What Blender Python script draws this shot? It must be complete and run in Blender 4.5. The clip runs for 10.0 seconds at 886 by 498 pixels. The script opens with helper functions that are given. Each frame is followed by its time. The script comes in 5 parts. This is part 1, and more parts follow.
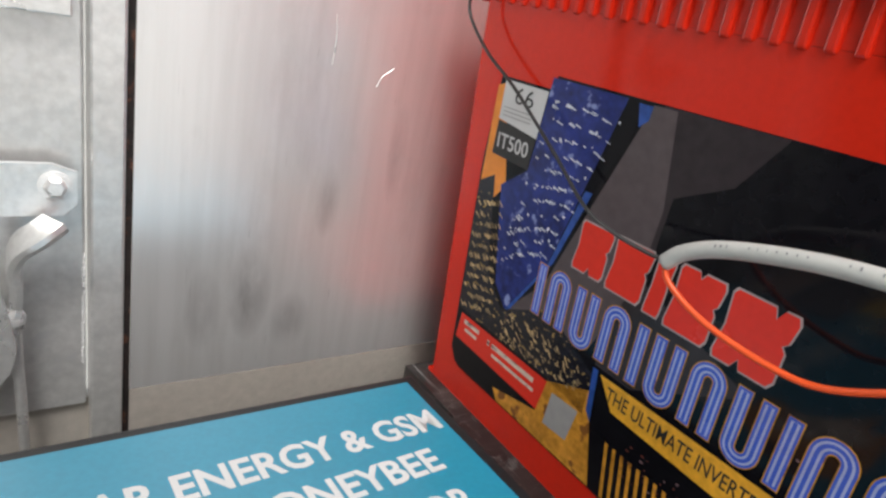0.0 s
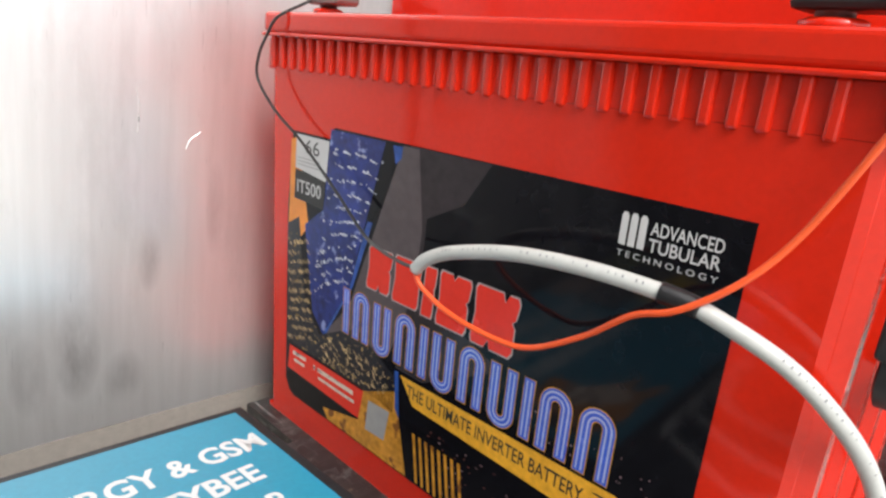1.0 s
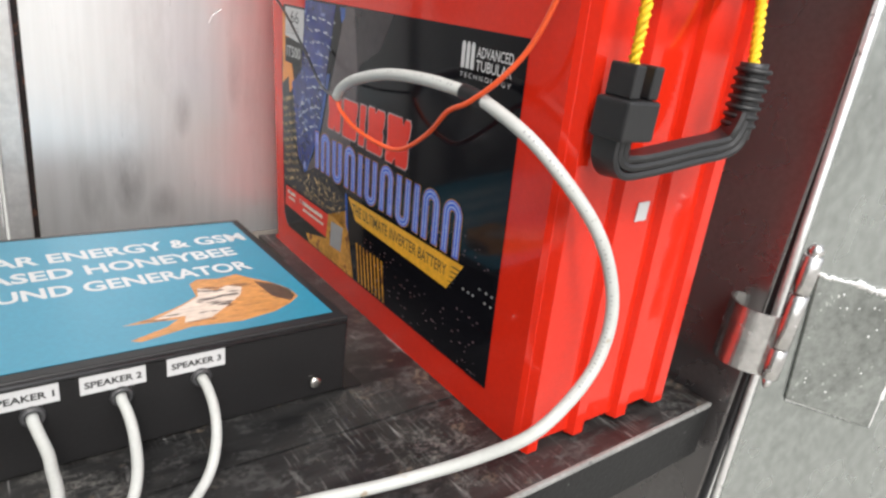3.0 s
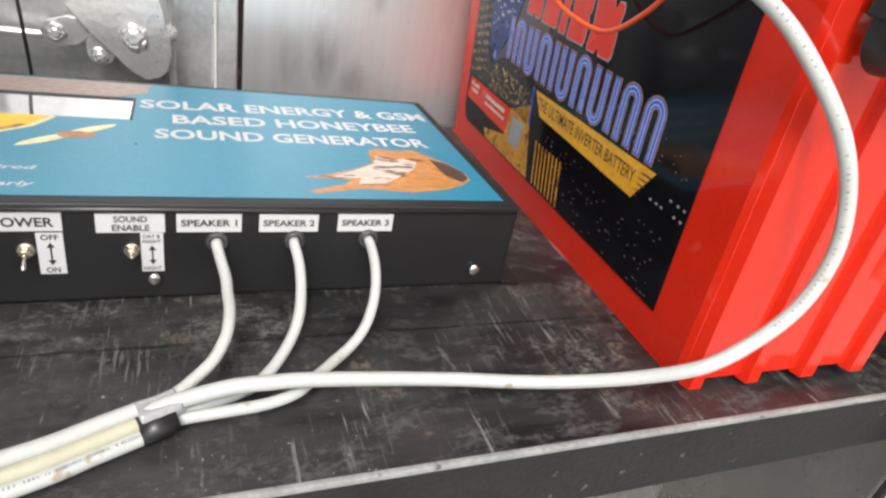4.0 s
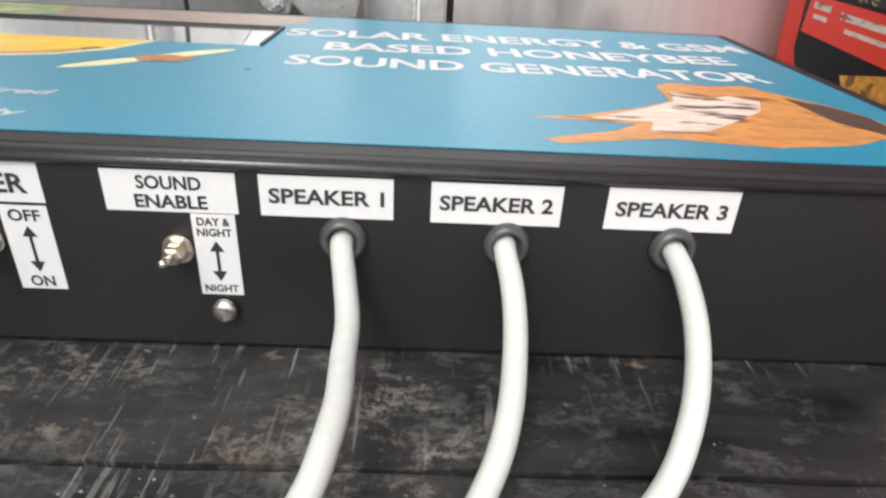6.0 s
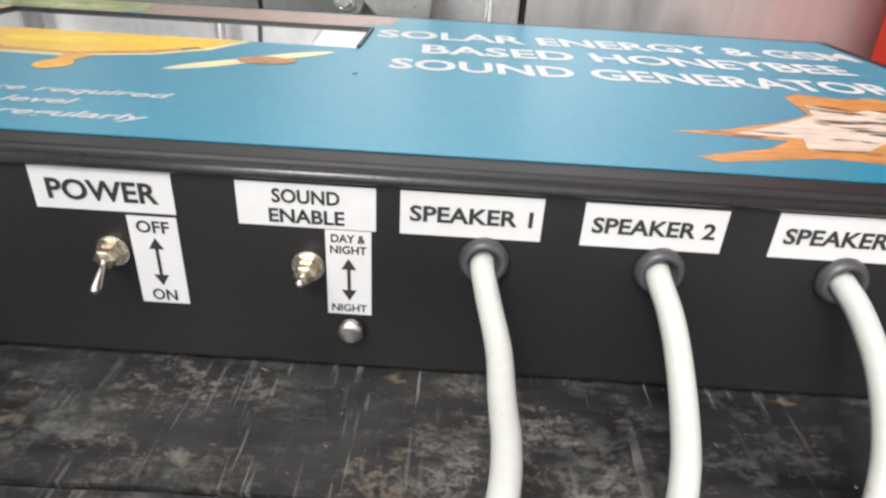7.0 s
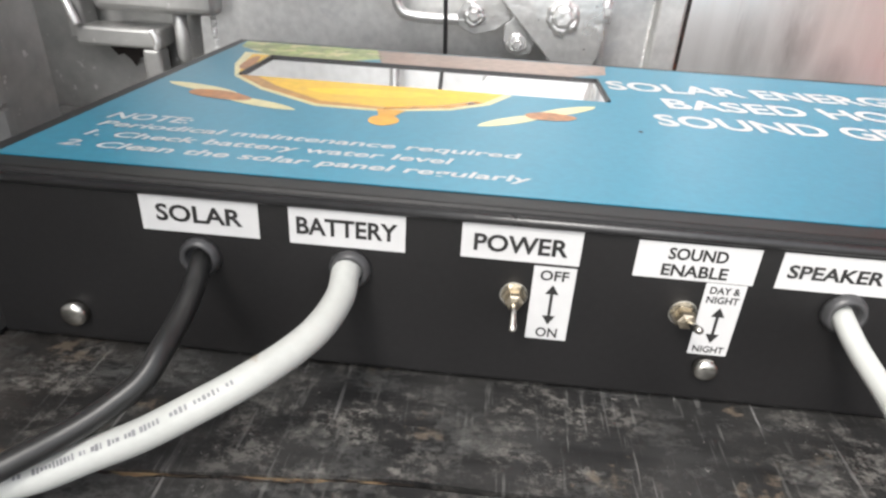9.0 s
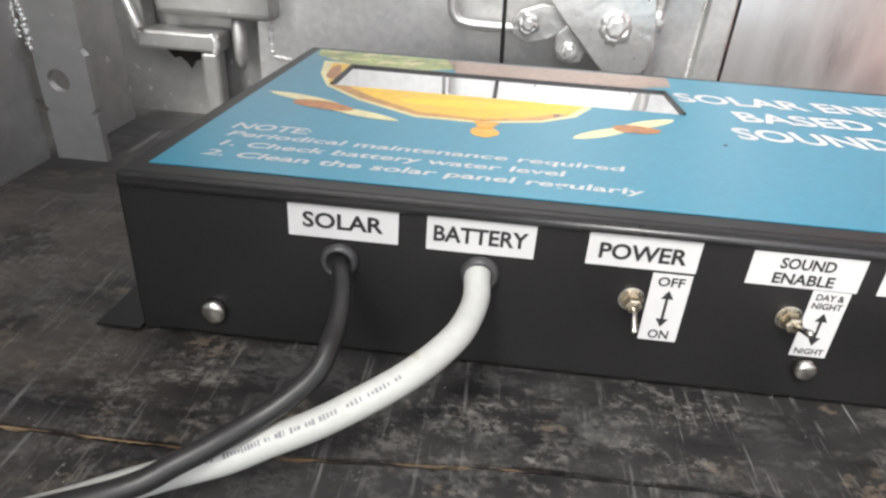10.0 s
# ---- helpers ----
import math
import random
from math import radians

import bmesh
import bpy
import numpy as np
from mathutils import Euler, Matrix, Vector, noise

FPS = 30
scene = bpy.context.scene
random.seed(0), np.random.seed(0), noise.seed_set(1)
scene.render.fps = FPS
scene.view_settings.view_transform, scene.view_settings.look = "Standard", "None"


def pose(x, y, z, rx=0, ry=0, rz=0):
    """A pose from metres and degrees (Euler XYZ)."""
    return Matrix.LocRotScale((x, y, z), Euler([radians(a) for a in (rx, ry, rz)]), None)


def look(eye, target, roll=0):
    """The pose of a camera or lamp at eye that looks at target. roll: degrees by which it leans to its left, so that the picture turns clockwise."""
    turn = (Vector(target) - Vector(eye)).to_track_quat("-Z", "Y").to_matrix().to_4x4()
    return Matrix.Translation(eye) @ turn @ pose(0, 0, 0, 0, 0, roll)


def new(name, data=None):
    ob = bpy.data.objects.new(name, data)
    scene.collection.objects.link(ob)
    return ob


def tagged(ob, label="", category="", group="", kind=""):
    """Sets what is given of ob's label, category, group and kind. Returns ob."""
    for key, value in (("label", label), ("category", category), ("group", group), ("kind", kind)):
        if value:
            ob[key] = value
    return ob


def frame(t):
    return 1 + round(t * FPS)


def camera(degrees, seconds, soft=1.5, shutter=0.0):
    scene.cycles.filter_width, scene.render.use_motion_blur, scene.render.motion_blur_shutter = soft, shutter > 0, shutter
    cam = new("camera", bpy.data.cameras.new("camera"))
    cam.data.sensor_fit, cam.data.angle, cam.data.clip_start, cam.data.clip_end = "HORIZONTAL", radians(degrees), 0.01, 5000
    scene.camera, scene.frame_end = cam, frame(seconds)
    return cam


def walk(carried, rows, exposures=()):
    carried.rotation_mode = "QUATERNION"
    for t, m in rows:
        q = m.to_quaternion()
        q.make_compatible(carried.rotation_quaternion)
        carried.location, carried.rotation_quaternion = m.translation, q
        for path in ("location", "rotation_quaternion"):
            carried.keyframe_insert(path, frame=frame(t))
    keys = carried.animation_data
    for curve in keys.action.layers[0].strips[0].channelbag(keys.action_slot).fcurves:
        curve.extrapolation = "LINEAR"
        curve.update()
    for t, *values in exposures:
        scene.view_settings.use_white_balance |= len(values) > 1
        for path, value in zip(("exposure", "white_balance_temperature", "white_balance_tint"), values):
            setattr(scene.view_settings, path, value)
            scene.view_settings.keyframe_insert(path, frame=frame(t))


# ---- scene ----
LENS = 70.7
PATH = [  # seconds, eye, target, roll
    (0, (-0.2507, -0.0749, 0.3150), (0.3229, 0.6686, -0.0290), 11.67),
    (0.5, (-0.2389, -0.1031, 0.3285), (0.4545, 0.5676, 0.0651), 8.53),
    (1, (-0.2472, -0.1681, 0.3325), (0.4719, 0.4821, 0.0870), 7.61),
    (1.5, (-0.2299, -0.2129, 0.3288), (0.5091, 0.4211, 0.1010), 7.27),
    (2, (-0.2208, -0.2879, 0.3356), (0.5034, 0.3723, 0.1359), 5.31),
    (2.5, (-0.2205, -0.3487, 0.3221), (0.4579, 0.3355, 0.0544), 7.17),
    (3, (-0.2295, -0.3773, 0.3038), (0.3624, 0.3439, -0.0560), 8.32),
    (3.2, (-0.2336, -0.3841, 0.2923), (0.2907, 0.3649, -0.1127), 10.37),
    (4.3, (-0.2227, -0.3438, 0.2452), (0.0694, 0.4634, -0.2679), 9.31),
    (4.5, (-0.2156, -0.3304, 0.2288), (0.0033, 0.5098, -0.2674), 6.45),
    (5, (-0.2000, -0.2688, 0.1905), (-0.0449, 0.5836, -0.3090), 6.09),
    (5.2, (-0.1922, -0.2352, 0.1736), (-0.0796, 0.6302, -0.3147), 4.84),
    (6.3, (-0.1920, -0.1529, 0.1315), (-0.1714, 0.7097, -0.3739), 3.26),
    (6.5, (-0.1995, -0.1509, 0.1314), (-0.1906, 0.7153, -0.3683), 3.22),
    (7, (-0.2260, -0.1471, 0.1328), (-0.2316, 0.7145, -0.3747), 3.39),
    (7.5, (-0.2528, -0.1539, 0.1342), (-0.2698, 0.7278, -0.3374), 3.40),
    (8, (-0.2808, -0.1563, 0.1431), (-0.3099, 0.7111, -0.3536), 2.87),
    (8.5, (-0.3030, -0.1635, 0.1468), (-0.3327, 0.7035, -0.3506), 3.40),
    (9, (-0.3325, -0.1729, 0.1516), (-0.3884, 0.6958, -0.3406), 3.32),
    (9.5, (-0.3573, -0.1829, 0.1562), (-0.4214, 0.6863, -0.3341), 3.51),
    (10, (-0.3755, -0.1901, 0.1603), (-0.4315, 0.6765, -0.3357), 3.94),
]
cam = camera(LENS, 10.0, soft=2.5)
walk(cam, [(t, look(eye, target, roll)) for t, eye, target, roll in PATH],
     [(0, 0.75), (0.5, 1.05), (1.5, 1.12), (2, 1.10), (3, 0.92), (4.5, 1.05), (7.5, 1.13), (9.5, 1.29), (10, 1.27)])

# ---- daylight: a bright hazy sky in front of the open cabinet ----
SUN_ELEVATION, SUN_AZIMUTH = radians(52), radians(205)
world = bpy.data.worlds.new("sky")
scene.world = world
world.use_nodes = True
wn = world.node_tree
sky = wn.nodes.new("ShaderNodeTexSky")
sky.sky_type, sky.sun_disc = "NISHITA", False
sky.sun_elevation, sky.sun_rotation = SUN_ELEVATION, SUN_AZIMUTH
sky.dust_density = 4.0
pale = wn.nodes.new("ShaderNodeHueSaturation")
pale.inputs["Saturation"].default_value = 0.25
wn.links.new(sky.outputs[0], pale.inputs["Color"])
wn.links.new(pale.outputs[0], wn.nodes["Background"].inputs[0])
wn.nodes["Background"].inputs[1].default_value = 0.15
sun = new("sun", bpy.data.lights.new("sun", "SUN"))
sun.data.energy, sun.data.angle, sun.data.color = 0.9, radians(14), (1.0, 0.96, 0.9)
sun_way = Vector((math.sin(SUN_AZIMUTH) * math.cos(SUN_ELEVATION), math.cos(SUN_AZIMUTH) * math.cos(SUN_ELEVATION), math.sin(SUN_ELEVATION)))
sun.matrix_world = look(sun_way * 5, (0, 0, 0))

# ---- helpers of this scene ----
def thing(name, label, category, m=None, group="", kind=""):
    ob = new(name)
    ob.empty_display_size = 0.02
    if m is not None:
        ob.matrix_world = m
    return tagged(ob, label, category, group, kind)


def part(name, bm, material, parent=None, label="", smooth=False, m=None):
    """One mesh object out of a bmesh or a mesh, under a thing or a part."""
    if isinstance(bm, bpy.types.Mesh):
        me = bm
    else:
        me = bpy.data.meshes.new(name)
        bm.to_mesh(me)
        bm.free()
    if not me.materials:
        me.materials.append(material)
    if smooth:
        for f in me.polygons:
            f.use_smooth = True
    ob = new(name, me)
    if parent is not None:
        ob.parent = parent
    if m is not None:
        ob.matrix_basis = m
    return tagged(ob, label)


def merged(*bms):
    out = bmesh.new()
    me = bpy.data.meshes.new("tmp")
    for b in bms:
        b.to_mesh(me)
        out.from_mesh(me)
        b.free()
    bpy.data.meshes.remove(me)
    return out


def box(x0, x1, y0, y1, z0, z1, bevel=0.0, seg=2):
    bm = bmesh.new()
    bmesh.ops.create_cube(bm, size=1.0)
    for v in bm.verts:
        v.co = ((x0 + x1) / 2 + v.co.x * (x1 - x0), (y0 + y1) / 2 + v.co.y * (y1 - y0), (z0 + z1) / 2 + v.co.z * (z1 - z0))
    if bevel:
        bmesh.ops.bevel(bm, geom=bm.edges[:], offset=bevel, segments=seg, profile=0.5, affect="EDGES", clamp_overlap=True)
    return bm


def prism(points, depth, axis="z", start=0.0, bevel=0.0):
    """A flat outline pushed out along an axis. Outline (a, b): z -> (x, y); y -> (x, z); x -> (y, z)."""
    bm = bmesh.new()
    put = {"z": lambda a, b, c: (a, b, c), "y": lambda a, b, c: (a, c, b), "x": lambda a, b, c: (c, a, b)}[axis]
    low = [bm.verts.new(put(a, b, start)) for a, b in points]
    face = bm.faces.new(low)
    if depth:
        out = bmesh.ops.extrude_face_region(bm, geom=[face])
        for v in [g for g in out["geom"] if isinstance(g, bmesh.types.BMVert)]:
            v.co += Vector(put(0, 0, depth))
        bmesh.ops.recalc_face_normals(bm, faces=bm.faces[:])
        if bevel:
            bmesh.ops.bevel(bm, geom=bm.edges[:], offset=bevel, segments=2, profile=0.5, affect="EDGES", clamp_overlap=True)
    return bm


def spin(profile, n=24, axis="z", at=(0, 0, 0)):
    """A turned shape: profile of (radius, height)."""
    bm = bmesh.new()
    rings = []
    for r, h in profile:
        ring = []
        for k in range(n):
            a = 2 * math.pi * k / n
            c, s = r * math.cos(a), r * math.sin(a)
            p = {"z": (c, s, h), "y": (c, h, s), "x": (h, c, s)}[axis]
            ring.append(bm.verts.new(Vector(p) + Vector(at)))
        rings.append(ring)
    for a, b in zip(rings, rings[1:]):
        for k in range(n):
            bm.faces.new((a[k], a[(k + 1) % n], b[(k + 1) % n], b[k]))
    bm.faces.new(rings[0][::-1])
    bm.faces.new(rings[-1])
    bmesh.ops.recalc_face_normals(bm, faces=bm.faces[:])
    return bm


def curve_points(ctrl, step=8):
    """A smooth line through the control points."""
    P = [Vector(p) for p in ctrl]
    P = [2 * P[0] - P[1]] + P + [2 * P[-1] - P[-2]]
    out = []
    for i in range(1, len(P) - 2):
        a, b, c, d = P[i - 1], P[i], P[i + 1], P[i + 2]
        for k in range(step):
            t = k / step
            out.append(0.5 * (2 * b + (c - a) * t + (2 * a - 5 * b + 4 * c - d) * t * t + (3 * b - a - 3 * c + d) * t ** 3))
    return out + [P[-2]]


def sweep(points, section):
    """A section of (across, up) points, or a radius, swept along a line."""
    if not isinstance(section, (list, tuple)):
        r = section
        section = [(r * math.cos(2 * math.pi * k / 14), r * math.sin(2 * math.pi * k / 14)) for k in range(14)]
    bm = bmesh.new()
    rings, side = [], None
    for i, p in enumerate(points):
        way = (points[min(i + 1, len(points) - 1)] - points[max(i - 1, 0)]).normalized()
        if side is None:
            side = way.cross(Vector((0, 0, 1)) if abs(way.z) < 0.95 else Vector((0, 1, 0))).normalized()
        side = (side - way * side.dot(way)).normalized()
        up = side.cross(way)
        rings.append([bm.verts.new(p + side * a + up * b) for a, b in section])
    n = len(section)
    for a, b in zip(rings, rings[1:]):
        for k in range(n):
            bm.faces.new((a[k], a[(k + 1) % n], b[(k + 1) % n], b[k]))
    bm.faces.new(rings[0][::-1])
    bm.faces.new(rings[-1])
    bmesh.ops.recalc_face_normals(bm, faces=bm.faces[:])
    return bm


def cable(ctrl, r):
    return sweep(curve_points(ctrl), r)


def text_mesh(words, width, height, weight=0.0, slant=0.0, spacing=1.0, thick=0.0):
    """Words in the built-in font, as a flat mesh that fills width x height, from its lower left corner at the origin."""
    cu = bpy.data.curves.new("words", "FONT")
    cu.body, cu.offset, cu.shear, cu.space_character, cu.resolution_u = words, weight, slant, spacing, 3
    ob = bpy.data.objects.new("words", cu)
    scene.collection.objects.link(ob)
    dg = bpy.context.evaluated_depsgraph_get()
    dg.update()
    me = bpy.data.meshes.new_from_object(ob.evaluated_get(dg))
    bpy.data.objects.remove(ob)
    co = np.array([v.co for v in me.vertices])
    lo, hi = co.min(0), co.max(0)
    for v in me.vertices:
        v.co = ((v.co.x - lo[0]) / (hi[0] - lo[0]) * width, (v.co.y - lo[1]) / (hi[1] - lo[1]) * height, thick)
    me.materials.clear()
    return me


def tree_of(name):
    m = bpy.data.materials.new(name)
    m.use_nodes = True
    nt = m.node_tree
    return m, nt, nt.nodes["Principled BSDF"]


def surface(name, base, rough=0.5, metal=0.0, vary=0.15, big=6.0, fine=120.0, bump=0.1, bump_scale=None, rough_vary=0.1,
            stretch=(1, 1, 1), spots=None, spot_scale=40.0, spot_cover=0.62, specular=0.5, coat=0.0, depth=0.001):
    """A painted, worn or bare surface with variation at two scales, and stains where asked."""
    m, nt, bsdf = tree_of(name)
    N, L = nt.nodes, nt.links
    coord = N.new("ShaderNodeTexCoord")
    mp = N.new("ShaderNodeMapping")
    mp.inputs["Scale"].default_value = stretch
    L.new(coord.outputs["Object"], mp.inputs["Vector"])

    def noise_at(scale, detail=5.0):
        n = N.new("ShaderNodeTexNoise")
        n.inputs["Scale"].default_value, n.inputs["Detail"].default_value = scale, detail
        L.new(mp.outputs[0], n.inputs["Vector"])
        return n.outputs["Fac"]

    a, b = noise_at(big), noise_at(fine)
    add = N.new("ShaderNodeMath")
    add.operation = "MULTIPLY_ADD"
    L.new(b, add.inputs[0])
    add.inputs[1].default_value = 0.5
    half = N.new("ShaderNodeMath")
    half.operation = "MULTIPLY"
    half.inputs[1].default_value = 0.5
    L.new(a, half.inputs[0])
    L.new(half.outputs[0], add.inputs[2])
    ramp = N.new("ShaderNodeValToRGB")
    e = ramp.color_ramp.elements
    e[0].position, e[1].position = 0.35, 0.65
    e[0].color = (*[c * (1 - vary) for c in base], 1)
    e[1].color = (*[min(1, c * (1 + vary)) for c in base], 1)
    L.new(add.outputs[0], ramp.inputs[0])
    out = ramp.outputs[0]
    if spots:
        s = noise_at(spot_scale, 8.0)
        edge = N.new("ShaderNodeMapRange")
        edge.inputs["From Min"].default_value, edge.inputs["From Max"].default_value = spot_cover, spot_cover + 0.06
        L.new(s, edge.inputs["Value"])
        mix = N.new("ShaderNodeMix")
        mix.data_type = "RGBA"
        L.new(edge.outputs[0], mix.inputs["Factor"])
        L.new(out, mix.inputs["A"])
        mix.inputs["B"].default_value = (*spots, 1)
        out = mix.outputs["Result"]
    L.new(out, bsdf.inputs["Base Color"])
    rr = N.new("ShaderNodeMapRange")
    rr.inputs["To Min"].default_value, rr.inputs["To Max"].default_value = max(0.02, rough - rough_vary), min(1, rough + rough_vary)
    L.new(a, rr.inputs["Value"])
    L.new(rr.outputs[0], bsdf.inputs["Roughness"])
    bsdf.inputs["Metallic"].default_value = metal
    bsdf.inputs["Specular IOR Level"].default_value = specular
    bsdf.inputs["Coat Weight"].default_value = coat
    if bump:
        bp = N.new("ShaderNodeBump")
        bp.inputs["Strength"].default_value, bp.inputs["Distance"].default_value = bump, depth
        L.new(noise_at(bump_scale or fine, 4.0), bp.inputs["Height"])
        L.new(bp.outputs[0], bsdf.inputs["Normal"])
    return m


# ---- materials ----
M_DOOR = surface("silver_paint", (0.72, 0.72, 0.71), 0.38, 0.7, 0.14, 9, 140, 0.6, 48, 0.1, spots=(0.7, 0.7, 0.7), spot_scale=60, spot_cover=0.63)
M_HARDWARE = surface("thick_silver_paint", (0.78, 0.78, 0.77), 0.3, 0.7, 0.1, 30, 220, 0.5, 160, 0.1)
M_DARKSHEET = surface("dull_steel_sheet", (0.27, 0.25, 0.25), 0.27, 0.85, 0.12, 12, 200, 0.08, 120, 0.06, spots=(0.5, 0.5, 0.5), spot_scale=180, spot_cover=0.7)
M_LEAF = surface("galvanised_sheet", (0.36, 0.38, 0.365), 0.26, 0.75, 0.22, 7, 90, 0.08, 80, 0.1, stretch=(1.3, 1.3, 0.8), spots=(0.62, 0.64, 0.62), spot_scale=210, spot_cover=0.665)
# Darker copy of the silver paint: shade of the left corner is painted in.
M_SHADEPAINT = surface("shaded_silver_paint", (0.4, 0.4, 0.39), 0.36, 0.55, 0.14, 14, 90, 0.3, 60, 0.08, spots=(0.66, 0.66, 0.65), spot_scale=120, spot_cover=0.66)
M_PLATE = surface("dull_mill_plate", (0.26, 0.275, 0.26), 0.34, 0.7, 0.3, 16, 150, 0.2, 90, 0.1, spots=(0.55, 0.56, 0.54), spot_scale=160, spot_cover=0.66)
M_STEEL = surface("bare_scuffed_steel", (0.58, 0.57, 0.56), 0.24, 0.95, 0.2, 50, 260, 0.35, 150, 0.1)
M_STRIP = surface("dark_brown_strip", (0.06, 0.035, 0.032), 0.35, 0.0, 0.4, 40, 200, 0.2)
M_WELD = surface("bright_weld", (0.82, 0.82, 0.81), 0.3, 0.6, 0.1, 60, 400, 0.8, 300, 0.1)


def wall_material():
    """Brushed silver sheet: upright streaks, wipe marks, a few dull smears and fine scratches."""
    m, nt, bsdf = tree_of("brushed_silver_sheet")
    N, L = nt.nodes, nt.links
    coord = N.new("ShaderNodeTexCoord")

    def field(scale, detail, stretch, rough=0.6):
        mp = N.new("ShaderNodeMapping")
        mp.inputs["Scale"].default_value = stretch
        L.new(coord.outputs["Object"], mp.inputs["Vector"])
        n = N.new("ShaderNodeTexNoise")
        n.inputs["Scale"].default_value, n.inputs["Detail"].default_value, n.inputs["Roughness"].default_value = scale, detail, rough
        L.new(mp.outputs[0], n.inputs["Vector"])
        return n.outputs["Fac"]

    def span(v, lo, hi, a=0.0, b=1.0):
        r = N.new("ShaderNodeMapRange")
        r.inputs["From Min"].default_value, r.inputs["From Max"].default_value = lo, hi
        r.inputs["To Min"].default_value, r.inputs["To Max"].default_value = a, b
        L.new(v, r.inputs["Value"])
        return r.outputs[0]

    def times(a, b):
        n = N.new("ShaderNodeMath")
        n.operation = "MULTIPLY"
        L.new(a, n.inputs[0])
        if isinstance(b, float):
            n.inputs[1].default_value = b
        else:
            L.new(b, n.inputs[1])
        return n.outputs[0]

    def over(under, colour, fac):
        x = N.new("ShaderNodeMix")
        x.data_type = "RGBA"
        L.new(fac, x.inputs["Factor"])
        if isinstance(under, tuple):
            x.inputs["A"].default_value = (*under, 1)
        else:
            L.new(under, x.inputs["A"])
        x.inputs["B"].default_value = (*colour, 1)
        return x.outputs["Result"]

    streak = field(9, 6, (9, 1, 0.5))
    col = over((0.92, 0.92, 0.92), (0.85, 0.85, 0.845), span(streak, 0.38, 0.7))
    wipe = field(5, 8, (2.2, 1, 0.7), 0.7)
    col = over(col, (0.7, 0.69, 0.68), times(span(wipe, 0.52, 0.74), 0.6))
    # dull smears low on the sheet
    for px, pz, wide, tall, much in ((-0.079, 0.062, 0.020, 0.048, 0.75), (-0.118, 0.05, 0.016, 0.04, 0.45), (-0.017, 0.145, 0.012, 0.035, 0.5), (-0.04, 0.03, 0.02, 0.03, 0.4), (0.045, 0.19, 0.010, 0.05, 0.35)):
        mp = N.new("ShaderNodeMapping")
        mp.vector_type = "POINT"
        mp.inputs["Scale"].default_value = (1 / wide, 0, 1 / tall)
        mp.inputs["Location"].default_value = (-px / wide, 0, -pz / tall)
        L.new(coord.outputs["Object"], mp.inputs["Vector"])
        far = N.new("ShaderNodeVectorMath")
        far.operation = "LENGTH"
        L.new(mp.outputs[0], far.inputs[0])
        col = over(col, (0.40, 0.39, 0.385), times(times(span(far.outputs["Value"], 1.0, 0.35), span(field(16, 4, (2.0, 1, 0.6)), 0.34, 0.62)), much))
    scratch = times(span(field(70, 2, (6, 1, 0.35)), 0.68, 0.71), span(field(12, 3, (1, 1, 1)), 0.5, 0.6))
    col = over(col, (0.55, 0.55, 0.55), times(scratch, 0.35))
    L.new(col, bsdf.inputs["Base Color"])
    bsdf.inputs["Metallic"].default_value = 0.72
    L.new(span(field(4, 2, (1.5, 1, 0.7)), 0.35, 0.7, 0.29, 0.34), bsdf.inputs["Roughness"])
    bp = N.new("ShaderNodeBump")
    bp.inputs["Strength"].default_value, bp.inputs["Distance"].default_value = 0.05, 0.001
    L.new(field(14, 3, (2, 1, 0.7)), bp.inputs["Height"])
    L.new(bp.outputs[0], bsdf.inputs["Normal"])
    return m


M_WALL = wall_material()


